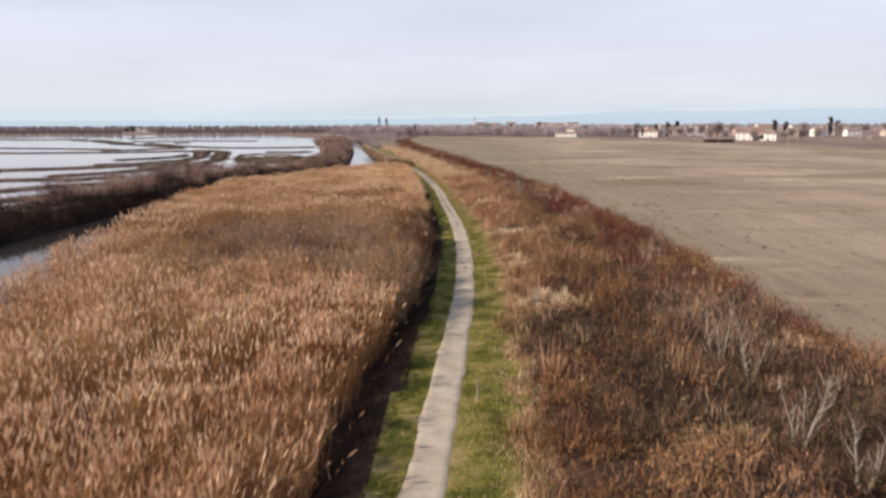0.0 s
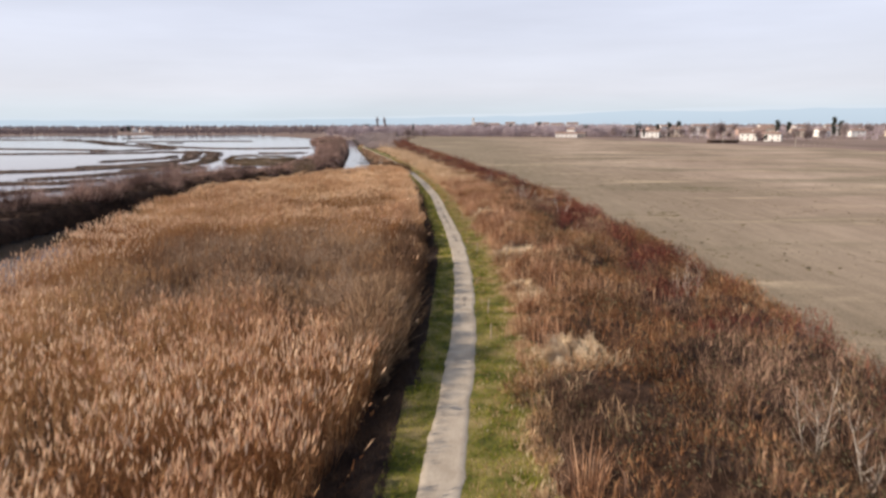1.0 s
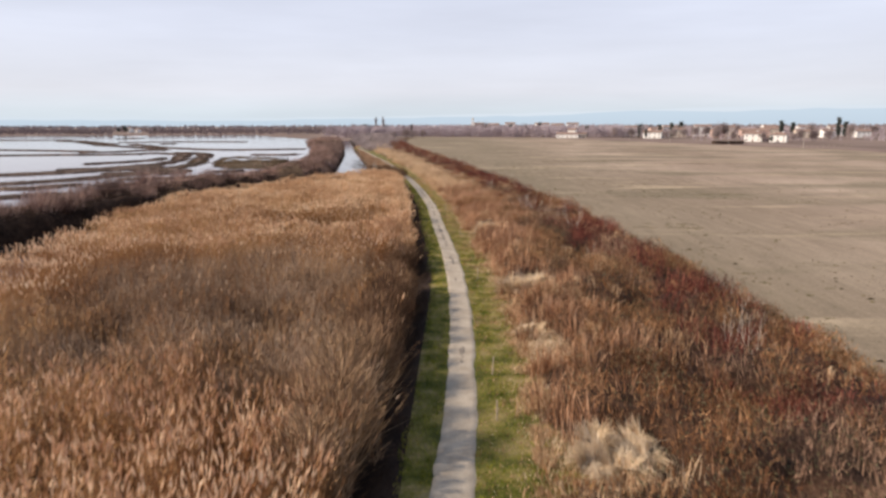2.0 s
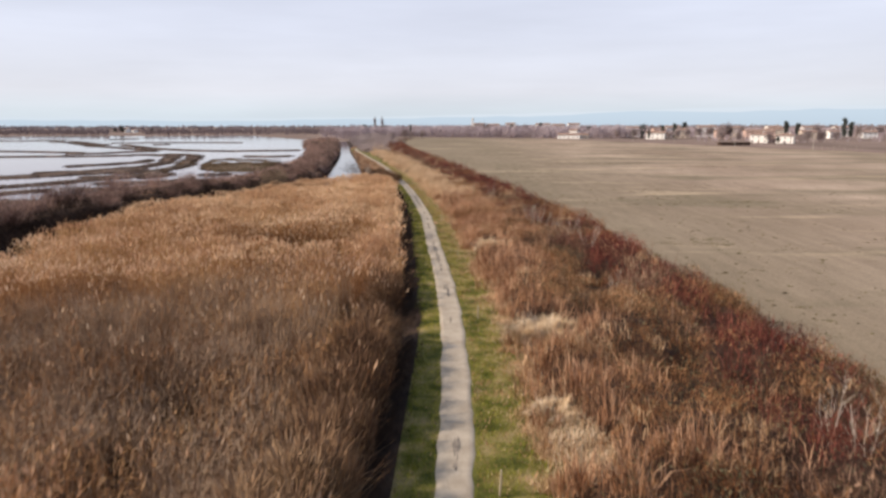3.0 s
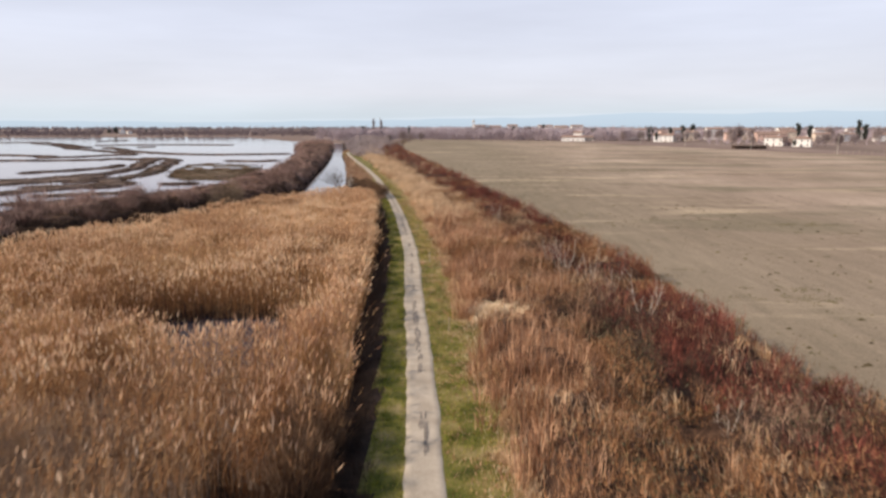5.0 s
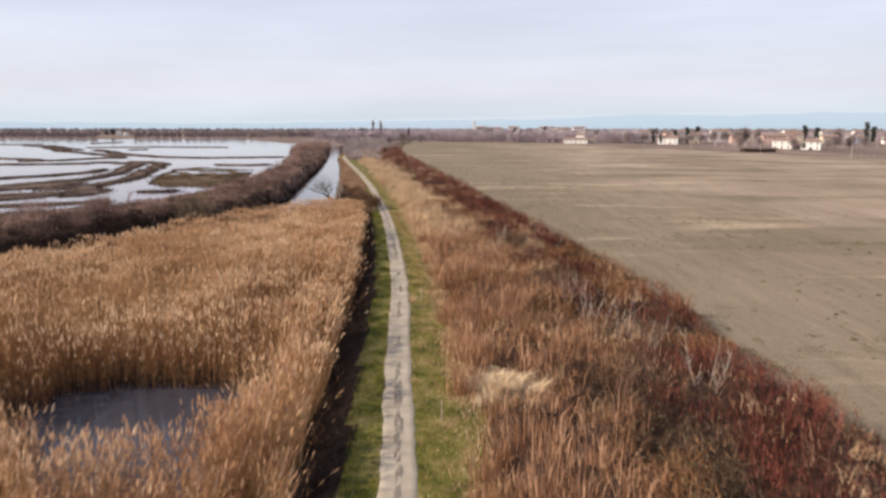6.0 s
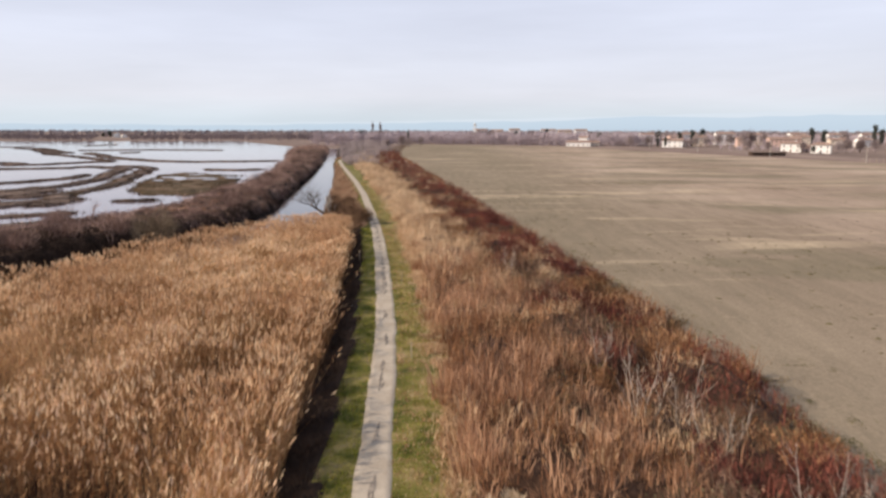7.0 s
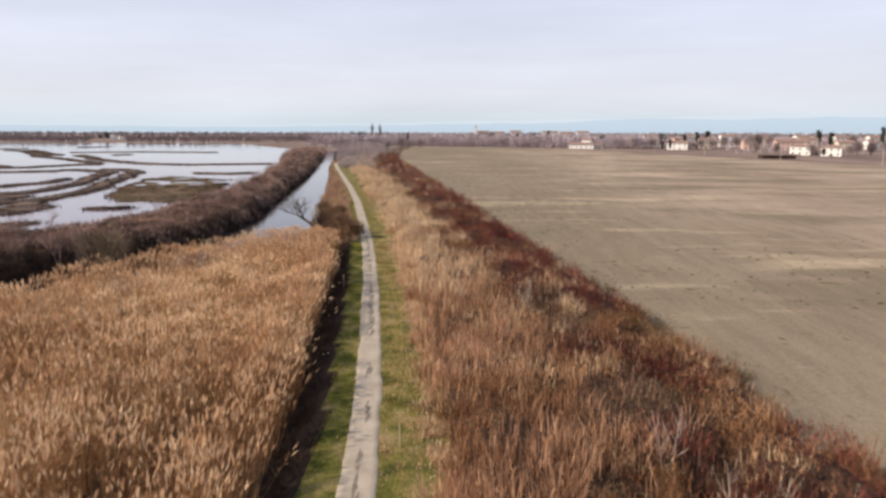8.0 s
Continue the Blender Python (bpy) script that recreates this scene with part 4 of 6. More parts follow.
def build_verge_fringe():
    """Pale dry grass where the verge meets the brambles."""
    n = 60000
    y = rng.uniform(20, 220, n)
    out = rng.normal(0, 0.55, n)
    x = track_x(y) + 4.3 + 1.2 * (value_noise(y, y * 0, 5, 177) - 0.5) + out
    k = value_noise(x, y, 1.4, 178) + 0.5 * value_noise(x, y, 9, 179) > 0.62 + 0.2 * np.abs(out) - 0.15 * smooth(90, 150, y)
    x, y, n = x[k], y[k], int(k.sum())
    P = np.stack([x, y, ground_z(x, y) - 0.02], 1)
    pieces = strips(P, rng.uniform(0.2, 0.65, n), rng.uniform(0, 6.3, n), np.abs(rng.normal(0.35, 0.3, n)), rng.normal(0.7, 0.4, n), rng.uniform(0.025, 0.05, n))
    tagged(new("verge_fringe", mesh_from("verge_fringe", *pieces, [M_WISP])), "pale dry grass where the verge meets the brambles", "dry grass", kind="stuff")


build_verge_fringe()


def build_slope_shade():
    xs, ys = [], []
    for ya in np.arange(-12, 204, 8):
        c = float(track_x(ya + 4))
        p, q = scatter(c - 6, c - 1.5, ya, ya + 8, 3.2, lambda x, y: (x < track_x(y) - 2.35 - 0.5 * value_noise(x, y, 1.2, 57)) & (x > track_x(y) - 5.0))
        xs.append(p)
        ys.append(q)
    p, q = scatter(-7.6, -2.5, 82.5, 91, 4.5, lambda x, y: (x < track_x(y) - 2.9) & (np.hypot((x + 4.2) / 3.2, (y - 86.8) / 4.0) < 1.1))
    p2, q2 = scatter(-13, -3, 53, 74, 2.2, lambda x, y: (x < track_x(y) - 4.6) & (np.hypot((x + 7.0) / 5.0, (y - 62.5) / 9) < 1.0))
    p, q = np.concatenate([p, p2]), np.concatenate([q, q2])
    x, y = np.concatenate(xs + [p]), np.concatenate(ys + [q])
    h = 0.25 + 0.55 * value_noise(x, y, 1.8, 58)
    h[-len(p):] += 0.7
    h[-len(p2):] += 1.1 * value_noise(p2, q2, 1.6, 59)
    sp = np.full(len(x), 0.5)
    # coloured near-black to paint the shade on the slope and in the notch
    me = mesh_from("slope_brambles", *stack(bush_strips(x, y, h, 6, sp, 0.022, 0.8), side_twigs(x, y, h, 22, sp, 0.02, 0.4)), [M_SHADE_LITTER])
    tagged(new("slope_brambles", me), "low dead brambles on the slope below the verge, shade in their dark colour", "brambles", kind="stuff")


build_slope_shade()

# ---- grass tufts, posts, litter beside the track ----
def straw_tuft(x, y, r, h):
    """A heap of pale grass: hummocks from which long blades fall over on all sides."""
    v = []
    for _ in range(max(3, int(r * 4))):
        a0, q0 = rng.uniform(0, 2 * np.pi), r * 0.75 * math.sqrt(rng.random())
        cx, cy, hr = x + math.cos(a0) * q0, y + math.sin(a0) * q0, rng.uniform(0.25, 0.6)
        n = 420
        lock = rng.integers(0, 9, n)      # the blades hang together in locks
        a = rng.uniform(0, 2 * np.pi, 9)[lock] + rng.normal(0, 0.22, n)
        q = np.sqrt(rng.random(n)) * hr
        px, py = cx + np.cos(a) * q, cy + np.sin(a) * q
        P = np.stack([px, py, ground_z(px, py) - 0.03], 1)
        hh = h * rng.uniform(0.55, 1.2, 9)[lock]
        v.append(strips(P, rng.uniform(0.6, 1.2, n) * hh, a + rng.normal(0, 0.15, n), np.abs(rng.normal(0.1, 0.08, n)) + rng.uniform(0, 0.6, 9)[lock], rng.normal(0, 0.25, n) + rng.uniform(0.6, 1.9, 9)[lock], np.full(n, 0.042), a + np.pi / 2))
    me = mesh_from("straw_tuft", *stack(*v), [M_TUSSOCK])
    return tagged(new("straw_tuft", me), "pale straw tussock of flattened dry grass beside the verge", "grass tuft", "straw tussocks")


for x, y, r, h in ((8.1, 51.2, 1.8, 1.5), (9.5, 52.3, 1.0, 1.2), (7.4, 82.0, 2.0, 1.8), (8.5, 83.8, 1.2, 1.5), (5.2, 118.9, 1.1, 0.9), (5.9, 116.4, 1.8, 1.6), (7.2, 86.8, 0.9, 0.7), (6.9, 70.2, 1.2, 0.9),
                   (10.5, 24.5, 1.2, 1.3), (9.0, 99.0, 0.8, 1.0)):
    straw_tuft(x, y, r * 1.2, h * 1.15)


def straw_patch(x, y, rx, ry, h, mat=M_TUSSOCK, label="loose pale dry grass between the verge and the brambles"):
    n = int(rx * ry * 330)
    a, q = rng.uniform(0, 2 * np.pi, n), np.sqrt(rng.random(n))
    px, py = x + np.cos(a) * q * rx, y + np.sin(a) * q * ry
    k = value_noise(px, py, 0.7, 110) > 0.4 * q
    px, py, m = px[k], py[k], int(k.sum())
    P = np.stack([px, py, ground_z(px, py) - 0.02], 1)
    me = mesh_from("straw_patch", *strips(P, h * rng.uniform(0.5, 1.3, m), rng.uniform(0, 6.3, m), np.abs(rng.normal(0.3, 0.25, m)), rng.normal(0.9, 0.5, m), rng.uniform(0.02, 0.05, m)), [mat])
    return tagged(new("straw_patch", me), label, "grass tuft", "straw patches")


for x, y, rx, ry, h in ((7.6, 66.0, 1.5, 3.4, 0.9), (7.3, 101.0, 1.4, 2.2, 0.7), (6.5, 95.5, 0.8, 2.2, 0.6), (6.6, 75.5, 0.8, 2.0, 0.6), (6.2, 108.0, 0.7, 2.4, 0.6), (7.0, 58.5, 0.7, 1.8, 0.6), (6.3, 124.0, 0.7, 2.0, 0.6), (5.4, 133.0, 0.7, 2.4, 0.6)):
    straw_patch(x, y, rx, ry, h)
for x, y, rx, ry, h in ((10.2, 112.8, 1.0, 0.9, 1.9), (10.9, 113.8, 0.7, 0.8, 1.6), (9.6, 122.5, 1.3, 1.1, 1.6), (12.4, 104.0, 0.9, 0.9, 1.6), (8.6, 130.5, 1.1, 1.2, 1.5), (11.2, 91.5, 0.9, 0.9, 1.5), (9.4, 74.5, 0.9, 1.0, 1.4), (12.0, 62.0, 0.8, 0.8, 1.4)):
    straw_patch(x, y, rx, ry, h, M_WISP, "upright tan clump of dry grass among the brambles")


def tube(bm, a, b, r0, r1, sides=6, cap=True):
    a, b = Vector(a), Vector(b)
    q = (b - a).to_track_quat("Z", "Y")
    ring0 = [bm.verts.new(a + q @ Vector((math.cos(k * 2 * math.pi / sides) * r0, math.sin(k * 2 * math.pi / sides) * r0, 0))) for k in range(sides)]
    ring1 = [bm.verts.new(b + q @ Vector((math.cos(k * 2 * math.pi / sides) * r1, math.sin(k * 2 * math.pi / sides) * r1, 0))) for k in range(sides)]
    for k in range(sides):
        bm.faces.new((ring0[k], ring0[(k + 1) % sides], ring1[(k + 1) % sides], ring1[k]))
    if cap:
        bm.faces.new(ring1)
        bm.faces.new(ring0[::-1])


def box(bm, x0, x1, y0, y1, z0, z1):
    m = Matrix.Translation(((x0 + x1) / 2, (y0 + y1) / 2, (z0 + z1) / 2)) @ Matrix.Diagonal((x1 - x0, y1 - y0, z1 - z0, 1))
    bmesh.ops.create_cube(bm, size=1, matrix=m)


def marker_post(x, y, h, tilt, turn):
    z = float(ground_z(x, y))
    m = pose(x, y, z - 0.05, tilt, 0, turn)
    bm = bmesh.new()
    tube(bm, (0, 0, 0), (0.006, 0.004, h * 0.5), 0.045, 0.042, 8, False)
    tube(bm, (0.006, 0.004, h * 0.5), (0.0, 0.0, h), 0.042, 0.036, 8)
    tube(bm, (0, 0, h), (0, 0, h + 0.025), 0.036, 0.02, 8)
    me = bpy.data.meshes.new("marker_post")
    bm.to_mesh(me)
    bm.free()
    me.materials.append(M_POST)
    ob = new("marker_post", me)
    ob.matrix_world = m
    return tagged(ob, "thin weathered wooden post standing in the verge", "post", "posts along the track")


for x, y, h, tilt, turn in ((2.15, 33.6, 1.25, 1, 0), (3.6, 62.2, 1.2, 3, 40), (3.5, 56.0, 1.1, -2, 10), (3.5, 87.5, 1.15, 1, 0), (2.0, 113.4, 1.25, 2, 80), (-0.45, 139.3, 1.3, 2, -30),
                            (-3.2, 164.3, 1.2, -2, 0), (-9.3, 174.8, 1.7, 2, 20), (-6.3, 190.0, 1.2, 1, 0)):
    marker_post(x, y, h, tilt, turn)


# ---- bare shrubs and trees ----
def branch_tree(seed, height, trunk_r, levels, spread, forks=3, lean=0.0):
    """The tubes of one leafless stem and its branches."""
    rnd = random.Random(seed)
    bm = bmesh.new()

    def grow(p, d, length, r, level):
        steps = 3 if level < 2 else 2
        for k in range(steps):
            d = (d + Vector((rnd.gauss(0, 0.10), rnd.gauss(0, 0.10), 0.05))).normalized()
            e = p + d * (length / steps)
            r1 = r * (0.84 if level < 2 else 0.7)
            tube(bm, p, e, r, r1, 6 if level < 2 else 4, False)
            p, r = e, r1
            if level < levels and (k > 0 or level > 0):
                for _ in range(forks if k == steps - 1 else 1 + (level > 0)):
                    ang = rnd.uniform(0, 2 * math.pi)
                    out = Vector((math.cos(ang), math.sin(ang), 0))
                    nd = (d * (1.0 - spread * 0.45) + out * spread * rnd.uniform(0.5, 1.1) + Vector((0, 0, 0.15))).normalized()
                    grow(p, nd, length * rnd.uniform(0.5, 0.78), r * 0.62, level + 1)

    grow(Vector((0, 0, -0.1)), Vector((lean, 0, 1)).normalized(), height * 0.45, trunk_r, 0)
    return bm


def bare_tree(name, x, y, height, seed, mat, label, category, group="", r=None, levels=3, spread=0.75, lean=0.0, z=None, stems=1, forks=3, turn=None):
    """A leafless tree or shrub: each stem with its branches is one part."""
    z = float(ground_z(x, y)) if z is None else z
    ob = empty(name, pose(x, y, z, 0, 0, (seed * 73) % 360 if turn is None else turn), label, category, group)
    for k in range(stems):
        bm = branch_tree(seed + 31 * k, height * (1 - 0.12 * k), r or height * 0.012, levels, spread, forks, lean if stems == 1 else 0.15 + 0.14 * k)
        bmesh.ops.rotate(bm, verts=bm.verts, cent=(0, 0, 0), matrix=Matrix.Rotation(k * 2.1, 3, "Z"))
        part("stem" if stems > 1 else "trunk", bm, mat, ob)
    return ob


def sweep(bm, pts, radii, sides, root=None):
    """A tapering bent rod in one piece; root: the point of another rod that it grows from."""
    last = None
    for k, (p, r) in enumerate(zip(pts, radii)):
        d = (pts[min(k + 1, len(pts) - 1)] - pts[max(k - 1, 0)]).normalized()
        q = d.to_track_quat("Z", "Y")
        if k == 0 and root is not None:
            last = [root]
            continue
        ring = [bm.verts.new(p + q @ Vector((math.cos(j * 2 * math.pi / sides) * r, math.sin(j * 2 * math.pi / sides) * r, 0))) for j in range(sides)]
        for j in range(sides):
            if last and len(last) == 1:
                bm.faces.new((last[0], ring[(j + 1) % sides], ring[j]))
            elif last:
                bm.faces.new((last[j], last[(j + 1) % sides], ring[(j + 1) % sides], ring[j]))
        last = ring
        if k:
            yield ring


def fan_sapling(x, y, h, wide, stems, seed):
    """A fan of slender pale stems from one stool, each with upright side shoots."""
    rnd = random.Random(seed)
    ob = empty("bare_sapling", pose(x, y, float(ground_z(x, y)) - 0.05), "pale grey leafless sapling rising out of the brambles", "bare shrub", "pale saplings")
    for k in range(stems):
        bm = bmesh.new()
        ang, out = 2 * math.pi * (k + rnd.uniform(-0.3, 0.3)) / stems, rnd.uniform(0.35, 1.15) * wide / 2
        length, p = h * rnd.uniform(0.7, 1.05), Vector((rnd.gauss(0, 0.08), rnd.gauss(0, 0.08), 0))
        pts, steps = [p], 7
        for q in range(steps):
            f = (q + 0.5) / steps
            p = p + Vector((math.cos(ang) * out / length * (1.4 - 0.8 * f) + rnd.gauss(0, 0.09), math.sin(ang) * out / length * (1.4 - 0.8 * f) + rnd.gauss(0, 0.09), 1.0)) * (length / steps)
            pts.append(p)
        rings = list(sweep(bm, pts, [0.029 * 0.85 ** q for q in range(steps + 1)], 5))
        for q in range(1, steps):
            for _ in range(1 + (q > 2)):
                root = rnd.choice(rings[q - 1])
                a2 = rnd.uniform(0, 2 * math.pi)
                way, tip = Vector((math.cos(a2) * 0.6, math.sin(a2) * 0.6, 0.75)), root.co.copy()
                shoot = [tip.copy()]
                for _ in range(3):
                    tip = tip + way * length * rnd.uniform(0.06, 0.12) * (1.2 - 0.6 * q / steps)
                    way = way + Vector((rnd.gauss(0, 0.2), rnd.gauss(0, 0.2), 0.22))
                    shoot.append(tip.copy())
                r = 0.017 * 0.88 ** q
                list(sweep(bm, shoot, [r, r, r * 0.7, r * 0.4], 3, root))
        part("stem", bm, M_BARK, ob)
    return ob


for i, (x, y, h, wide, stems) in enumerate(((16.4, 29.2, 4.4, 2.6, 4), (16.6, 39.6, 4.8, 2.2, 3), (17.5, 37.4, 4.2, 2.2, 3), (16.6, 25.0, 3.6, 2.6, 4), (19.8, 68.0, 4.4, 1.8, 3), (20.0, 65.4, 4.2, 2.0, 3),
                                            (13.0, 128.4, 5.4, 2.6, 5), (15.1, 127.6, 4.9, 1.6, 3), (16.2, 125.2, 3.8, 3.0, 4), (17.5, 117.4, 4.6, 3.6, 5), (12.5, 136.9, 4.0, 2.4, 5), (8.6, 164.6, 4.4, 1.5, 4), (15.6, 96.0, 3.2, 2.0, 3))):
    fan_sapling(x, y, h, wide, stems, 100 + i)
bare_tree("bare_willow", -4.6, 53.4, 6.2, 7, M_TWIG, "leafless willow bush above the reed edge", "bare tree", r=0.07, spread=0.8, stems=3, levels=4)
bare_tree("bare_willow", -5.4, 57.5, 5.2, 9, M_TWIG, "leafless willow bush above the reed edge", "bare tree", r=0.06, spread=0.8, stems=2)

# ---- thicket on the far bank of the canal ----
def bank_height(x, y):
    heap = mounds(x, y, 5.5, 76)[0]
    h = 0.3 + 2.8 * heap + 0.6 * value_noise(x, y, 6, 73) + 0.7 * value_noise(x, y, 2, 74)
    return h * np.where(y < 250, 0.78 - 0.26 * smooth(180, 205, y) * smooth(248, 228, y), 1.0)


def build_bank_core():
    """An added dark core that blocks the sun inside the thicket."""
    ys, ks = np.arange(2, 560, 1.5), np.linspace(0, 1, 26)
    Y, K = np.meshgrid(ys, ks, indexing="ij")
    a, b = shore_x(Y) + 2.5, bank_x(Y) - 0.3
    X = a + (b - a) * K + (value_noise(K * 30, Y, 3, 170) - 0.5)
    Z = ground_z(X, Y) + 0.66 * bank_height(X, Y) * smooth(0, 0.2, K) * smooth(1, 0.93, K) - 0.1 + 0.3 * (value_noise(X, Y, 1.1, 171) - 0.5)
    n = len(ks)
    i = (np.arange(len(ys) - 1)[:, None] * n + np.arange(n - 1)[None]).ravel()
    me = mesh_from("bank_mat", np.stack([X, Y, Z], -1).reshape(-1, 3), np.stack([i, i + 1, i + 1 + n, i + n], 1), None, [M_SHADE_CORE])
    tagged(new("bank_mat", me), "added dark core for the shade inside the thicket on the canal bank", "thicket", kind="stuff")


def build_bank():
    xs, ys = [], []
    for y0, y1, d in ((2, 300, 0.8), (300, 480, 0.45), (480, 700, 0.2)):
        for ya in np.arange(y0, y1, 10):
            b, s = bank_x(np.array([ya, ya + 10.0])), shore_x(np.array([ya, ya + 10.0]))
            p, q = scatter(s.min() - 1, b.max() + 1, ya, ya + 10, d, lambda x, y: (x < bank_x(y) - 0.2 - 4.5 * smooth(205, 185, y) + (value_noise(x, y, 2, 71) - 0.5)) & (x > shore_x(y) + 1.0 + (value_noise(x, y, 5, 72) - 0.5) * 5))
            xs.append(p)
            ys.append(q)
    # right bank of the canal past the reeds
    for ya in np.arange(204, 470, 6):
        sx = side_x(np.array([ya, ya + 6.0]))
        p, q = scatter(sx.min() - 1, sx.max() + 8, ya, ya + 6, 0.8, lambda x, y: (x > side_x(y) + 0.3) & (x < track_x(y) - 2.2))
        xs.append(p)
        ys.append(q)
    x, y = np.concatenate(xs), np.concatenate(ys)
    h = bank_height(x, y)
    near = x > side_x(np.clip(y, 196, 700)) - 1
    h = np.where(near & (y > 200), h * (0.6 - 0.28 * smooth(250, 330, y)), h)
    tan = value_noise(x, y, 4, 75) + rng.normal(0, 0.12, len(x)) > 0.86
    sp = np.full(len(x), 1.1)
    xt, yt, ht = x[tan], y[tan], h[tan] * 0.6 + 0.9
    me = mesh_from("bank_reeds", *bush_strips(xt, yt, ht, 34, np.full(len(xt), 1.0), 0.05, 0.2), [M_STRAW])
    tagged(new("bank_reeds", me), "tan dry reeds among the thicket on the canal bank", "reeds", kind="stuff")
    side = near & (y > 200) & ~tan
    me = mesh_from("bank_bushes", *stack(bush_strips(x[side], y[side], h[side] * 1.15, 14, sp[side], 0.05, 0.4), side_twigs(x[side], y[side], h[side] * 1.15, 40, sp[side], 0.05, 0.6)), [M_TANTWIG])
    tagged(new("bank_bushes", me), "tan leafless bushes between the canal and the track", "bushes", kind="stuff")
    tan |= side
    x, y, h, sp = x[~tan], y[~tan], h[~tan] * rng.uniform(0.75, 1.25, int((~tan).sum())), sp[~tan]
    me = mesh_from("bank_thicket", *stack(bush_strips(x, y, h, 6, sp, 0.06, 0.4), side_twigs(x, y, h, 22, sp, 0.06, 0.8)), [M_THICKET])
    tagged(new("bank_thicket", me), "dark brown leafless thicket along the canal banks", "thicket", kind="stuff")


def build_bank_shade():
    xs, ys = [], []
    for ya in np.arange(40, 420, 8):
        b = bank_x(np.array([ya, ya + 8.0]))
        p, q = scatter(b.min() - 9, b.max() + 1, ya, ya + 8, 2.4 if ya < 250 else 1.5, lambda x, y: (x < bank_x(y) + 0.6) & (x > bank_x(y) - 3.6 - 6.0 * smooth(215, 185, y)))
        xs.append(p)
        ys.append(q)
    x, y = np.concatenate(xs), np.concatenate(ys)
    h = 0.7 + 0.9 * value_noise(x, y, 2.4, 78) + 1.9 * smooth(220, 180, y) * mounds(x, y, 3.5, 79)[0]
    sp = np.full(len(x), 0.6)
    # added near-black to paint the shaded canal side of the bank
    me = mesh_from("bank_brambles", *stack(bush_strips(x, y, h, 7, sp, 0.04, 0.9), side_twigs(x, y, h, 20, sp, 0.05, 0.5)), [M_SHADE_LITTER])
    tagged(new("bank_brambles", me), "brambles over the canal edge, added dark for the bank's shade", "brambles", kind="stuff")


build_bank_core()
build_bank()
build_bank_shade()

# ---- marsh islands ----
DIKES = (
    (((-123, 289), (-119, 298), (-120.5, 318), (-131, 348), (-138, 373), (-146, 392), (-164, 406), (-172, 402)), 4.6),
    (((-112, 262), (-105, 272), (-102.5, 285), (-106.5, 303), (-112, 323), (-122.5, 357), (-133, 391), (-146, 410), (-158, 412)), 4.8),
    (((-95, 244), (-92, 252), (-99, 264), (-104, 276)), 7.0),
    (((-200, 386), (-185, 390), (-168, 396)), 4.0),
    (((-215, 415), (-199, 428), (-192, 452), (-183, 452), (-192, 470), (-215, 495), (-250, 533), (-281, 559)), 4.5),
    (((-389, 696), (-352, 664), (-275, 560)), 8.0),
    (((-370, 698), (-318, 632), (-277, 581)), 7.0),
    (((-263, 582), (-217, 518), (-192, 490), (-165, 466), (-140, 455), (-119, 461), (-95, 470)), 7.0),
    (((-107, 386), (-92, 384), (-82, 392)), 5.0),
    (((-140, 262), (-125, 278), (-121, 291)), 6.0),
    (((-150, 300), (-135, 330), (-140, 350)), 4.0),
    (((-81, 256), (-76, 257)), 2.2),
    (((-75.5, 257), (-73, 259)), 1.8),
    (((-372, 777), (-366, 826)), 8.0),
    (((-240, 584), (-234, 598)), 6.0),
    (((-180, 222), (-152, 236), (-134, 248), (-118, 272), (-113, 286)), 13.0),
    (((-122, 205), (-112, 222), (-104, 240), (-98, 256)), 6.0),
    (((-112, 244), (-104, 250), (-96, 256), (-92, 262)), 6.5),
    (((-96, 222), (-89, 226), (-83, 230), (-79, 233)), 4.0),
    (((-92, 205), (-82, 211), (-76, 217), (-72, 223)), 5.5),
    (((-150, 180), (-130, 190), (-108, 194), (-98, 205)), 6.0),
    (((-112, 150), (-103, 168), (-96, 176), (-86, 178)), 6.5),
    (((-104, 118), (-96, 135), (-84, 150)), 7.0),
    (((-80, 160), (-84, 175), (-80, 196), (-82, 214)), 7.0),
    (((-170, 130), (-140, 150), (-122, 160)), 6.0),
    (((-430, 1055), (-400, 1060)), 14.0),
    (((-300, 640), (-250, 660), (-190, 650)), 7.0),
    (((-520, 760), (-450, 720), (-400, 740)), 8.0),
    (((-420, 520), (-330, 470), (-260, 450), (-215, 432)), 6.0),
    (((-380, 400), (-300, 385), (-240, 380), (-200, 388)), 7.0),
)


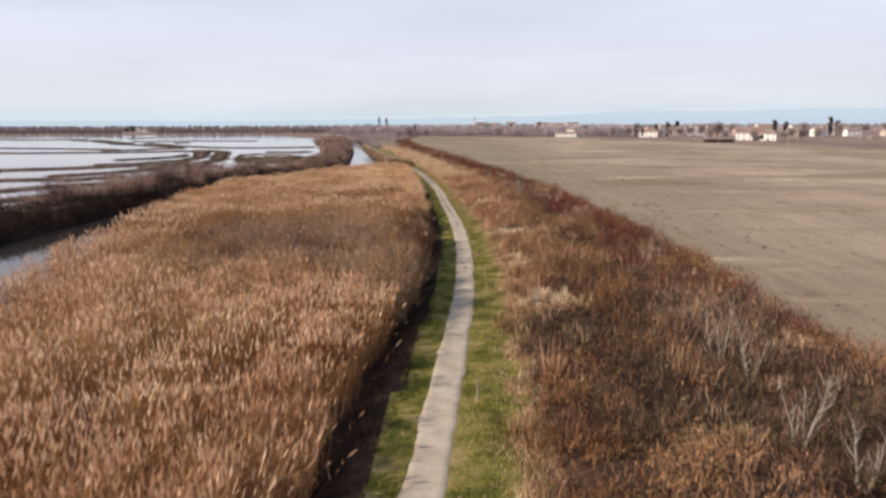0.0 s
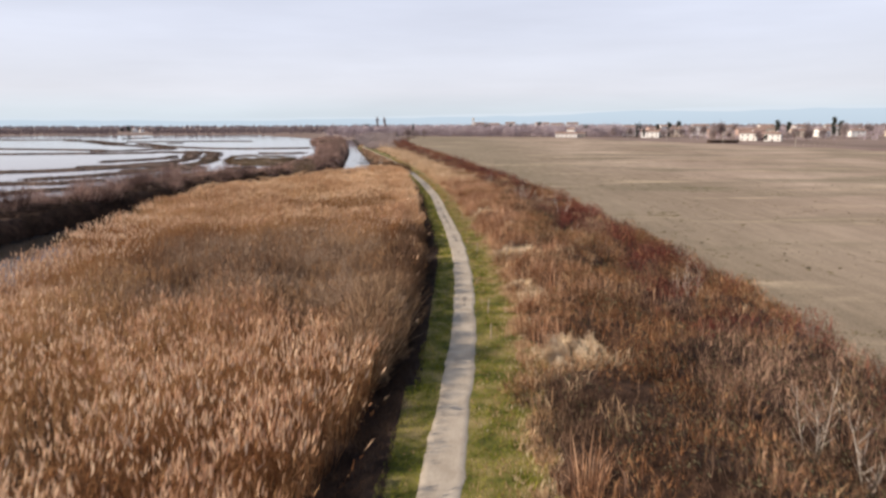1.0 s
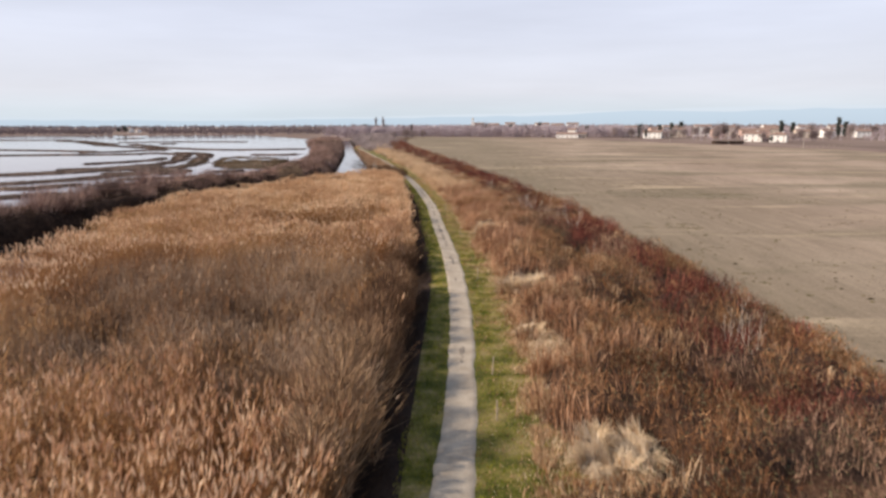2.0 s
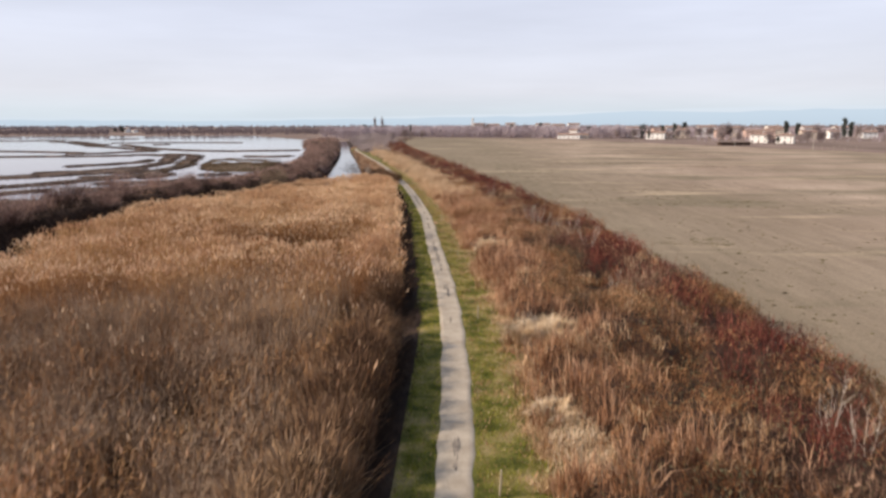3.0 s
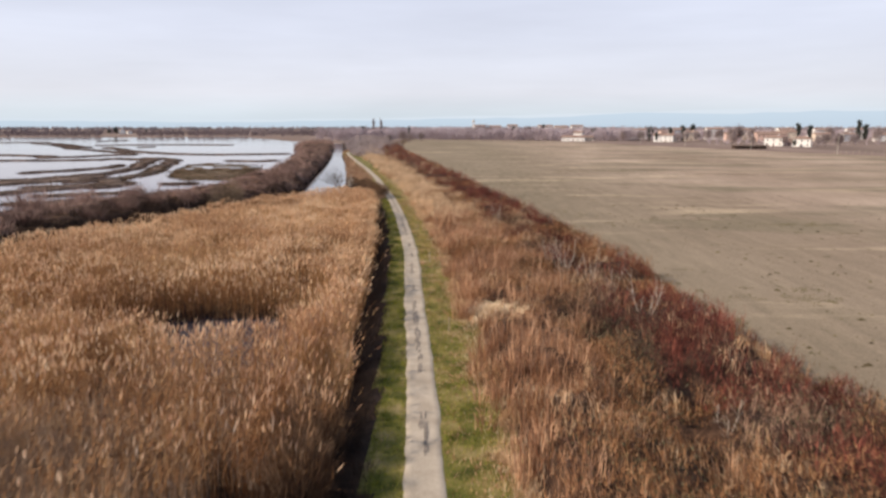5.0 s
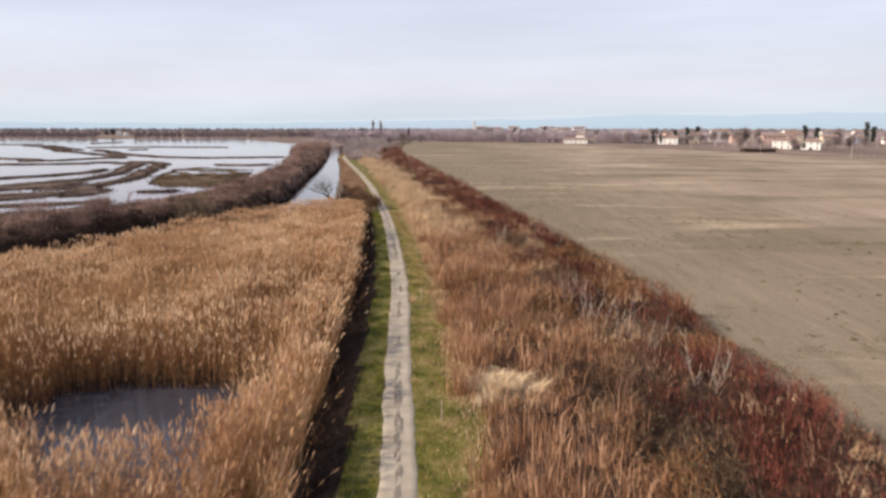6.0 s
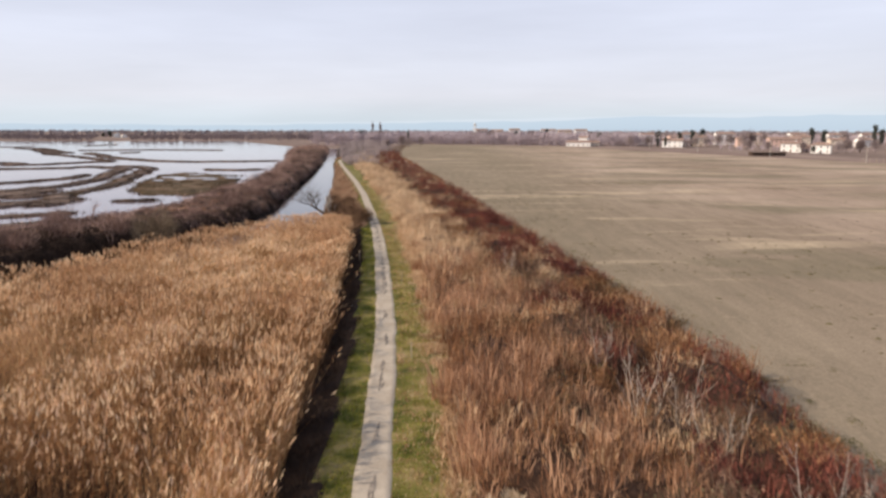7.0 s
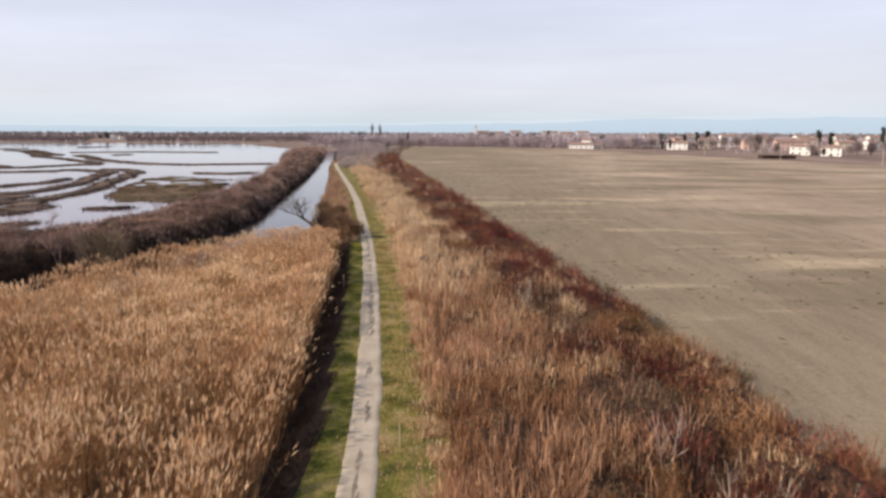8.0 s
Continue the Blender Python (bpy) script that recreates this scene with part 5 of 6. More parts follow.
def build_islands():
    bx, by = [], []
    for i, (pts, width) in enumerate(DIKES):
        p = np.array(pts, float)
        seg = np.r_[0, np.cumsum(np.hypot(*np.diff(p, axis=0).T))]
        s = np.arange(0, seg[-1] + 0.01, min(2.0, seg[-1] / 4))
        cx, cy = np.interp(s, seg, p[:, 0]), np.interp(s, seg, p[:, 1])
        cx += (value_noise(s, s * 0 + i, 9, 81) - 0.5) * 3
        cy += (value_noise(s, s * 0 + i, 9, 82) - 0.5) * 3
        tx, ty = np.gradient(cx), np.gradient(cy)
        ln = np.hypot(tx, ty)
        nx, ny = -ty / ln, tx / ln
        taper = np.sqrt(np.clip(np.minimum(s, seg[-1] - s) / (width * 0.6) + 0.02, 0, 1))
        rows = []
        for k, zz in ((-1, -1.7), (-0.9, -1.12), (-0.6, -0.85), (0, -0.75), (0.6, -0.85), (0.9, -1.12), (1, -1.7)):
            wob = 1 + (value_noise(s, s * 0 + 50 * k + i * 7, 3.5, 83) - 0.5) * 0.6
            o = k * width / 2 * taper * wob
            rows.append(np.stack([cx + nx * o, cy + ny * o, np.full(len(s), zz) + (value_noise(s, s * 0 + k * 9, 2, 84) - 0.5) * 0.15], 1))
            if abs(k) < 0.95:
                bx.append(cx + nx * o)
                by.append(cy + ny * o)
        v = np.stack(rows, 1)
        a = len(rows)
        j = (np.arange(len(s) - 1)[:, None] * a + np.arange(a - 1)[None]).ravel()
        me = mesh_from("marsh_island", v.reshape(-1, 3), np.stack([j, j + 1, j + 1 + a, j + a], 1), None, [M_MARSH])
        tagged(new("marsh_island", me), "low brown grassy mud bank in the marsh water", "marsh island", "mud banks", kind="structure")
    # the broad island near the canal bank, with rain pools on it
    shape = np.array(((-89, 283), (-96, 300), (-101, 319), (-109, 349), (-106, 361), (-95, 356), (-81, 351), (-73, 326), (-66, 294), (-62, 278), (-70, 272), (-79, 273)), float)
    shape = np.concatenate([shape, shape[:1]])
    along = np.r_[0, np.cumsum(np.hypot(*np.diff(shape, axis=0).T))]
    s = np.arange(0, along[-1], 1.6)
    ring = np.stack([np.interp(s, along, shape[:, 0]), np.interp(s, along, shape[:, 1])], 1)
    mid = np.array([-85.0, 312.0])
    ring = mid + (ring - mid) * (1 + (value_noise(s, s * 0, 4, 85) - 0.5)[:, None] * 0.22)
    m = len(ring)
    rings, z = [], (-1.7, -1.1, -0.86, -0.78, -0.74)
    for k, zz in zip((1.0, 0.975, 0.9, 0.5, 0.02), z):
        q = mid + (ring - mid) * k
        rings.append(np.column_stack([q, np.full(m, zz) + (value_noise(q[:, 0], q[:, 1], 3, 86) - 0.5) * 0.12]))
        if k < 0.99:
            for extra in (1.0, 0.86, 0.7):
                q2 = mid + (ring - mid) * k * extra
                bx.append(q2[:, 0])
                by.append(q2[:, 1])
    j = np.arange(m)
    quads = np.concatenate([np.stack([j + r * m, (j + 1) % m + r * m, (j + 1) % m + (r + 1) * m, j + (r + 1) * m], 1) for r in range(4)])
    tagged(new("marsh_island", mesh_from("marsh_island", np.concatenate(rings), quads, None, [M_OLIVE])), "broad olive-brown marsh island with small pools", "marsh island", "mud banks", kind="structure")
    pools = ((-98, 332, 3.8, 2.0), (-92, 325, 2.2, 3.2), (-87, 329, 4.4, 1.6), (-81, 322, 2.0, 1.3), (-95, 346, 3.0, 1.2), (-74, 331, 4.2, 1.9), (-97, 318, 2.2, 1.2), (-80, 339, 2.6, 1.0))
    for px, py, rx, ry in pools:
        a = np.linspace(0, 2 * np.pi, 14, endpoint=False)
        rr = 1 + 0.3 * np.sin(2 * a + px) + 0.15 * np.sin(5 * a)
        v = np.concatenate([np.stack([px + np.cos(a) * rx * rr, py + np.sin(a) * ry * rr * 2, np.full(14, -0.64)], 1), [(px, py, -0.64)]])
        i = np.arange(14)
        tagged(new("island_pool", mesh_from("island_pool", v, None, np.stack([i, (i + 1) % 14, np.full(14, 14)], 1), [M_WATER])), "small pale pool on the marsh island", "water", kind="structure")
    x, y = np.concatenate(bx), np.concatenate(by)
    clear = np.ones(len(x), bool)
    for px, py, rx, ry in pools:
        clear &= np.hypot((x - px) / (rx + 1), (y - py) / (2 * ry + 1)) > 1.2
    x, y = x[clear], y[clear]
    x, y = (np.repeat(q, 14) + rng.normal(0, 0.9, len(q) * 14) for q in (x, y))
    n = len(x)
    P = np.stack([x, y, np.full(n, -1.25)], 1)
    me = mesh_from("marsh_grass", *spikes(P, rng.uniform(0.5, 0.95, n), rng.uniform(0, 6.3, n), np.abs(rng.normal(0.4, 0.3, n)), np.full(n, 0.2)), [M_MARSH, M_OLIVE], (np.hypot((x + 85) / 30, (y - 313) / 50) < 1).astype(int))
    tagged(new("marsh_grass", me), "tussocks of brown saltmarsh grass on the mud banks", "marsh grass", kind="stuff")


build_islands()


# ---- distance: hills, woods, village ----
def build_hills():
    # hill haze is painted as blues that glow by themselves
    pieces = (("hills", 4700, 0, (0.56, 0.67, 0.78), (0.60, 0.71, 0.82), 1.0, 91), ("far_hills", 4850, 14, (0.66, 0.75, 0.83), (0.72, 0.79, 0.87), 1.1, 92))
    for name, dist, lift, low, high, k, seed in pieces:
        a = np.radians(np.linspace(-70, 70, 260))
        right = smooth(-18, 28, np.degrees(a))
        h = (34 + 60 * right) * k + lift + 20 * (value_noise(np.degrees(a), a * 0, 7.0, seed) - 0.45) * (0.25 + 0.75 * right) + 8 * (value_noise(np.degrees(a), a * 0, 1.8, seed + 4) - 0.5)
        x, y = np.sin(a) * dist, np.cos(a) * dist
        v = np.concatenate([np.stack([x, y, np.full(260, -20.0)], 1), np.stack([x, y, np.maximum(h, 6) + 4], 1)])
        i = np.arange(259)
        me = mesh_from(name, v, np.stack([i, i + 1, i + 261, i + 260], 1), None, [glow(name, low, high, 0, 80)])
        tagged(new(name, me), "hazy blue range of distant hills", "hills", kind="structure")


build_hills()


def wood_band(name, places, h0, h1, width, label, mat, per=26):
    """Leafless trees: a few upright limbs and a rounded head of fine twigs each."""
    x, y = places
    n, r = len(x) * per, np.repeat(np.arange(len(x)), per)
    tall = rng.uniform(h0, h1, len(x))[r]
    u = rng.normal(0, 1, (n, 3))
    u *= (rng.random(n) ** 0.4 / np.linalg.norm(u, axis=1))[:, None]
    limb = np.arange(n) % per < 4
    head = np.stack([x[r] + u[:, 0] * tall * 0.32, y[r] + u[:, 1] * tall * 0.32, -1.3 + tall * (0.58 + 0.36 * u[:, 2])], 1)
    foot = np.stack([x[r] + u[:, 0], y[r] + u[:, 1], np.full(n, -1.3)], 1)
    P = np.where(limb[:, None], foot, head)
    H = np.where(limb, tall * 0.85, tall * rng.uniform(0.12, 0.26, n))
    lean = np.where(limb, np.abs(rng.normal(0.08, 0.12, n)), np.abs(rng.normal(0.6, 0.5, n)))
    me = mesh_from(name, *spikes(P, H, np.arctan2(u[:, 1], u[:, 0]), lean, np.where(limb, width * 0.6, width * 1.3)), [mat])
    tagged(new(name, me), label, "woods", kind="stuff")


# woods on the far shore of the marsh
n = 3600
wx = rng.uniform(-1500, -130, n)
wy = 1075 + 0.12 * (wx + 400) + rng.uniform(0, 520, n)
open_land = (np.abs(wx + 0.479 * wy - 17) < 30) & (wy < 1400)      # meadow before the far farm
wx, wy = wx[~open_land], wy[~open_land]
wood_band("far_woods", (wx, wy), 4.5, 8.0, 0.9, "leafless woods along the far marsh shore, haze in their mauve-brown colour", M_HAZED_SHOREWOOD)
# tree belts on the horizon, haze painted into their grey
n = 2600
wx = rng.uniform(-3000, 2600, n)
wood_band("horizon_woods", (wx, rng.uniform(1750, 2700, n)), 9.0, 15.0, 3.2, "tree belts on the horizon, haze in their grey colour", M_HAZEWOOD, 18)
# trees behind the canal and at the end of the field
n = 1300
wx = rng.uniform(-140, 205, n)
wood_band("field_end_woods", (wx, np.interp(wx, (-140, -60, 115, 205), (760, 905, 820, 800)) + rng.uniform(0, 120, n)), 8.0, 16.0, 0.55, "brown leafless trees along the end of the field, paled by painted haze", M_HAZED_FARWOOD, 46)
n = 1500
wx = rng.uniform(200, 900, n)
wood_band("village_woods", (wx, 800 + 60 * value_noise(wx, wx * 0, 60, 97) + rng.uniform(0, 300, n)), 5.0, 13.0, 0.6, "brown leafless trees among the village houses, paled by painted haze", M_HAZED_FARWOOD, 36)
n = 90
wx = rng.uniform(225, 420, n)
wood_band("garden_bushes", (wx, 650 + rng.uniform(0, 60, n) - (wx - 225) * 0.1), 2.0, 6.0, 0.5, "brown leafless garden bushes behind the near houses, paled by painted haze", M_HAZED_FARWOOD)


def build_canal_woods():
    n = 900
    y = rng.uniform(400, 860, n)
    x = np.interp(y, (400, 450, 560, 700, 800), (-44, -54, -62, -80, -100)) + rng.normal(0, 8, n)
    k = (np.abs(x - track_x(y)) > 2.5) & (x > side_x(np.clip(y, 196, 700)) + 3)
    x, y = x[k], y[k]
    h = (1.0 + 4.0 * mounds(x, y, 14, 89)[0]) * (0.6 + 1.0 * smooth(430, 640, y)) + 1.0 * value_noise(x, y, 5, 88)
    sp = np.full(len(x), 2.2)
    me = mesh_from("canal_woods", *stack(bush_strips(x, y, h, 16, sp, 0.22, 0.45), side_twigs(x, y, h, 26, sp, 0.2, 1.2)), [M_HAZED_CROWN])
    tagged(new("canal_woods", me), "leafless bushes where the canal bends away, haze in their mauve-brown colour", "woods", kind="stuff")


build_canal_woods()


def window(bm_frame, bm_glass, x, y, z, w, h, normal):
    # normal: -1 front face along -y
    box(bm_frame, x - w / 2 - 0.07, x + w / 2 + 0.07, y - 0.06, y + 0.02, z - 0.07, z + h + 0.07)
    box(bm_glass, x - w / 2, x + w / 2, y - 0.09, y - 0.05, z, z + h)


def house(x, y, w, d, h, wall_mat, turn=0.0, floors=2, label="", hip=False, door=True):
    """A gabled house with eaves, chimney, door and windows."""
    ob = empty("house", pose(x, y, FIELD, 0, 0, turn), label, "house", "village houses")
    bm = bmesh.new()
    box(bm, -w / 2, w / 2, -d / 2, d / 2, -0.2, h)
    rise = d * 0.2
    if not hip:
        for sx in (-w / 2, w / 2):
            t = 0.12 * (1 if sx < 0 else -1)
            vs = [bm.verts.new(c) for c in ((sx, -d / 2, h), (sx, d / 2, h), (sx, 0, h + rise), (sx + t, -d / 2, h), (sx + t, d / 2, h), (sx + t, 0, h + rise))]
            bm.faces.new(vs[:3])
            bm.faces.new(vs[3:][::-1])
    part("wall", bm, wall_mat, ob)
    bm = bmesh.new()
    e = 0.55
    ridge = w / 2 - (d * 0.42 if hip else -e)
    low, top = h - 0.12, h + rise + 0.1
    for s in (-1, 1):
        quad = [(-w / 2 - e, s * (d / 2 + e), low), (w / 2 + e, s * (d / 2 + e), low), (ridge, 0, top), (-ridge, 0, top)]
        a = [bm.verts.new(c) for c in quad]
        b = [bm.verts.new((c[0], c[1], c[2] + 0.22)) for c in quad]
        bm.faces.new(a)
        bm.faces.new(b[::-1])
        for k in range(4):
            bm.faces.new((a[k], a[(k + 1) % 4], b[(k + 1) % 4], b[k]))
    if hip:
        for s in (-1, 1):
            tri = [(s * (w / 2 + e), -d / 2 - e, low + 0.2), (s * (w / 2 + e), d / 2 + e, low + 0.2), (s * ridge, 0, top + 0.2)]
            bm.faces.new([bm.verts.new(c) for c in tri])
    roof = part("roof", bm, M_ROOF, ob, "weathered clay tile roof")
    bm = bmesh.new()
    box(bm, w * 0.2, w * 0.2 + 0.8, -0.4, 0.4, h + rise * 0.5, h + rise + 1.0)
    box(bm, w * 0.2 - 0.12, w * 0.2 + 0.92, -0.52, 0.52, h + rise + 1.0, h + rise + 1.18)
    part("chimney", bm, wall_mat, roof)
    count = max(2, int(w / 4.2))
    for f in range(floors):
        z = 1.0 + f * (h / floors)
        for k in range(count):
            wx0 = -w / 2 + w * (k + 0.5) / count
            if door and f == 0 and k == count // 2:
                bm = bmesh.new()
                box(bm, wx0 - 0.55, wx0 + 0.55, -d / 2 - 0.06, -d / 2 + 0.02, 0, 2.2)
                part("door", bm, M_FRAME, ob)
                continue
            fr, gl = bmesh.new(), bmesh.new()
            window(fr, gl, wx0, -d / 2, z, 0.8, 1.15, -1)
            wn = part("window", fr, M_FRAME, ob)
            part("pane", gl, M_GLASS, wn)
    return ob


HOUSES = (
    (126, 803, 24, 9, 4.2, M_WHITE, -14, 1, "long white farmhouse at the end of the field", False),
    (133, 813, 9, 8, 8.6, M_WHITE, -24, 2, "tall white house behind the farmhouse", False),
    (142, 808, 11, 7, 4.0, M_CREAM, 0, 1, "low cream outbuilding beside the farmhouse", False),
    (214, 778, 19, 10, 6.4, M_WHITE, -22, 2, "white house with a low gabled roof among trees", False),
    (225, 786, 10, 9, 5.5, M_CREAM, 60, 2, "cream wing beside the white house", False),
    (261, 634, 14, 9, 6.6, M_WHITE, -28, 2, "white two-storey house with a hipped clay roof", True),
    (273, 641, 9, 8, 4.0, M_PINK, -8, 1, "low pinkish annex beside a white house", False),
    (273, 612, 13, 9, 6.2, M_WHITE, -32, 2, "pale two-storey house with a hipped clay roof", True),
    (330, 795, 30, 11, 7.6, M_PINK, -6, 2, "long pinkish house row behind trees", False),
    (352, 806, 16, 10, 9.4, M_CREAM, -6, 2, "cream house standing above the row", False),
    (382, 794, 15, 10, 7.0, M_CREAM, -6, 2, "cream village house among bare trees", False),
    (412, 800, 14, 10, 7.0, M_WHITE, 10, 2, "white village house among bare trees", False),
    (450, 800, 16, 10, 6.6, M_WHITE, 0, 2, "white village house among bare trees", False),
    (500, 810, 18, 10, 6.0, M_CREAM, 0, 2, "cream village house among bare trees", False),
    (232, 830, 15, 9, 9.4, M_PINK, 8, 2, "pinkish village house among bare trees", False),
    (258, 830, 14, 10, 9.0, M_CREAM, 0, 2, "cream village house among bare trees", False),
    (292, 800, 14, 10, 7.4, M_PINK, -10, 2, "pinkish village house among bare trees", False),
    (150, 1230, 24, 12, 15.0, M_WHITE, 0, 3, "white apartment house behind the woods", False),
    (178, 1240, 22, 12, 14.0, M_CREAM, 0, 3, "cream apartment house behind the woods", False),
    (206, 1250, 20, 12, 15.0, M_WHITE, 0, 3, "white apartment house behind the woods", False),
    (38, 1150, 16, 10, 15.5, M_WHITE, 0, 5, "white house behind the field-end trees", False),
    (62, 1160, 18, 10, 14.5, M_CREAM, 0, 4, "cream house behind the field-end trees", False),
    (92, 1200, 16, 10, 16.0, M_WHITE, 0, 4, "white house behind the field-end trees", False),
    (118, 905, 13, 9, 8.5, M_WHITE, 4, 2, "white house half hidden by bare trees", False),
    (140, 880, 12, 9, 7.5, M_CREAM, -8, 2, "cream house half hidden by bare trees", False),
    (222, 905, 16, 10, 11.0, M_WHITE, 0, 3, "white house behind the first village row", False),
    (268, 900, 18, 10, 11.5, M_WHITE, 6, 3, "white house behind the first village row", False),
    (312, 905, 20, 11, 12.0, M_WHITE, -4, 3, "white house behind the first village row", False),
    (345, 900, 15, 10, 11.0, M_CREAM, 0, 3, "cream house behind the first village row", False),
    (395, 905, 18, 11, 11.5, M_WHITE, 5, 3, "white house behind the first village row", False),
    (436, 900, 16, 10, 11.0, M_WHITE, 0, 3, "white house behind the first village row", False),
    (478, 905, 18, 10, 11.0, M_WHITE, 0, 3, "white house behind the first village row", False),
    (-652, 1400, 9, 9, 8.0, M_WHITE, -40, 2, "white farmhouse on the far marsh shore", False),
    (-640, 1402, 13, 9, 5.0, M_WHITE, -35, 1, "low white barn on the far marsh shore", False),
)
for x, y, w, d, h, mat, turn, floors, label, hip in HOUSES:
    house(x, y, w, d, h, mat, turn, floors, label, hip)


def bell_tower(x, y, h):
    ob = empty("bell_tower", pose(x, y, FIELD), "pale bell tower rising over the village trees", "bell tower")
    bm = bmesh.new()
    box(bm, -2.6, 2.6, -2.6, 2.6, -0.2, h * 0.78)
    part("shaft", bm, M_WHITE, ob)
    bm = bmesh.new()
    for sx in (-1, 1):
        for sy in (-1, 1):
            box(bm, sx * 1.7 - 0.6, sx * 1.7 + 0.6, sy * 1.7 - 0.6, sy * 1.7 + 0.6, h * 0.78, h * 0.92)
    box(bm, -2.9, 2.9, -2.9, 2.9, h * 0.92, h * 0.95)
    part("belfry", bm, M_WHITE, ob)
    bm = bmesh.new()
    bmesh.ops.create_cone(bm, cap_ends=True, segments=8, radius1=2.6, radius2=0.1, depth=h * 0.22, matrix=Matrix.Translation((0, 0, h * 1.06)))
    part("spire", bm, M_CONCRETE, ob)


bell_tower(31, 1290, 24)


def open_shed(x, y, w, d, h):
    ob = empty("open_shed", pose(x, y, FIELD, 0, 0, -6), "long low dark open shed at the field edge", "shed")
    bm = bmesh.new()
    box(bm, -w / 2, w / 2, d / 2 - 0.1, d / 2 + 0.1, -0.1, h)
    part("back_wall", bm, M_SHED, ob)
    bm = bmesh.new()
    a = [bm.verts.new(c) for c in ((-w / 2 - 0.4, -d / 2 - 0.4, h - 0.5), (w / 2 + 0.4, -d / 2 - 0.4, h - 0.5), (w / 2 + 0.4, d / 2 + 0.4, h + 0.15), (-w / 2 - 0.4, d / 2 + 0.4, h + 0.15))]
    f = bm.faces.new(a)
    ext = bmesh.ops.extrude_face_region(bm, geom=[f])
    bmesh.ops.translate(bm, vec=(0, 0, 0.15), verts=[q for q in ext["geom"] if isinstance(q, bmesh.types.BMVert)])
    part("roof", bm, M_SHED, ob)
    for k in range(6):
        bm = bmesh.new()
        px = -w / 2 + 0.2 + (w - 0.4) * k / 5
        box(bm, px - 0.1, px + 0.1, -d / 2, -d / 2 + 0.2, -0.1, h - 0.4)
        part("post", bm, M_SHED, ob)


open_shed(211, 560, 24, 5, 2.8)


def utility_pole(x, y, h, lean=0.0):
    ob = empty("utility_pole", pose(x, y, FIELD, 0, lean, 10), "pale concrete power pole at the field edge", "utility pole", "power poles")
    bm = bmesh.new()
    tube(bm, (0, 0, -0.3), (0, 0, h), 0.19, 0.11, 8)
    part("pole", bm, M_CONCRETE, ob)
    bm = bmesh.new()
    box(bm, -0.9, 0.9, -0.06, 0.06, h - 0.7, h - 0.55)
    arm = part("crossarm", bm, M_CONCRETE, ob)
    for sx in (-0.8, 0, 0.8):
        bm = bmesh.new()
        tube(bm, (sx, 0, h - 0.55), (sx, 0, h - 0.32), 0.06, 0.04, 6)
        part("insulator", bm, M_PLASTIC, arm)


for x, y, h in ((185, 622, 11), (201, 535, 10.5), (222, 467, 10), (170, 700, 10.5), (128, 905, 10), (246, 390, 10)):
    utility_pole(x, y, h)


def vine_stake(x, y, h):
    bm = bmesh.new()
    tube(bm, (0, 0, -0.2), (0.02, 0, h), 0.09, 0.07, 6)
    me = bpy.data.meshes.new("vine_stake")
    bm.to_mesh(me)
    bm.free()
    me.materials.append(M_POST)
    ob = new("vine_stake", me)
    ob.matrix_world = pose(x, y, FIELD)
    return tagged(ob, "pale wooden stake of a small vineyard beyond the field", "stake", "vineyard stakes")


for i in range(10):
    vine_stake(221 + 2.9 * i, 468 - 1.1 * i, 2.3 + 0.2 * (i % 3))


# ---- trees of the village ----
def crown_mesh(name, seed, h, r, base, count, mat, blade, upright):
    g = np.random.default_rng(seed)
    lobes = np.stack([g.normal(0, r * 0.42, 14), g.normal(0, r * 0.42, 14), np.linspace(base + r * 0.5, h - r * 0.5, 14) + g.normal(0, 0.3, 14)], 1)
    lobes[:, :2] *= (1.15 - 0.75 * (lobes[:, 2:] - base) / (h - base))
    c = lobes[g.integers(0, 14, count)] + g.normal(0, 1, (count, 3)) * (r * 0.33, r * 0.33, r * 0.42)
    az = np.arctan2(c[:, 1], c[:, 0]) + g.normal(0, 0.6, count)
    v = spikes(c, g.uniform(0.6, 1.5, count) * blade * 9, az, np.abs(g.normal(upright, 0.35, count)), np.full(count, blade * 1.5))
    return mesh_from(name, *v, [mat])


def tree_kind(kind, seed):
    """A far tree 10 m high with trunk and crown, to be copied."""
    if kind == "bare":
        label, trunk_r, mesh = "leafless brown tree near the village", 0.2, crown_mesh("crown", seed, 10, 3.2, 2.5, 1300, M_HAZED_CROWN, 0.14, 0.5)
    elif kind == "poplar":
        label, trunk_r, mesh = "tall narrow leafless poplar on the horizon", 0.2, crown_mesh("crown", seed, 10, 1.0, 1.5, 600, M_HAZED_CROWN, 0.1, 0.2)
    elif kind == "cypress":
        label, trunk_r, mesh = "dark green narrow cypress by the houses", 0.15, crown_mesh("crown", seed, 10, 1.0, 0.6, 1200, M_EVERGREEN, 0.16, 0.25)
    else:
        label, trunk_r, mesh = "dark evergreen pine by the houses", 0.25, crown_mesh("crown", seed, 10, 3.0, 2.5, 900, M_EVERGREEN, 0.2, 0.9)
    ob = empty(kind + "_tree", pose(0, 0, -500), label, "tree", kind + " trees")
    bm = bmesh.new()
    tube(bm, (0, 0, -0.2), (0.1, 0, 3.5), trunk_r, trunk_r * 0.7, 7, False)
    tube(bm, (0.1, 0, 3.5), (0, 0.1, 8.0), trunk_r * 0.7, trunk_r * 0.15, 6)
    part("trunk", bm, M_DARKBARK, ob)
    part_mesh("crown", mesh, ob)
    return ob


MASTERS = {k: [tree_kind(k, 300 + 10 * j + i) for i in range(3 if k == "bare" else 1)] for j, k in enumerate(("bare", "poplar", "cypress", "pine"))}
USED = set()


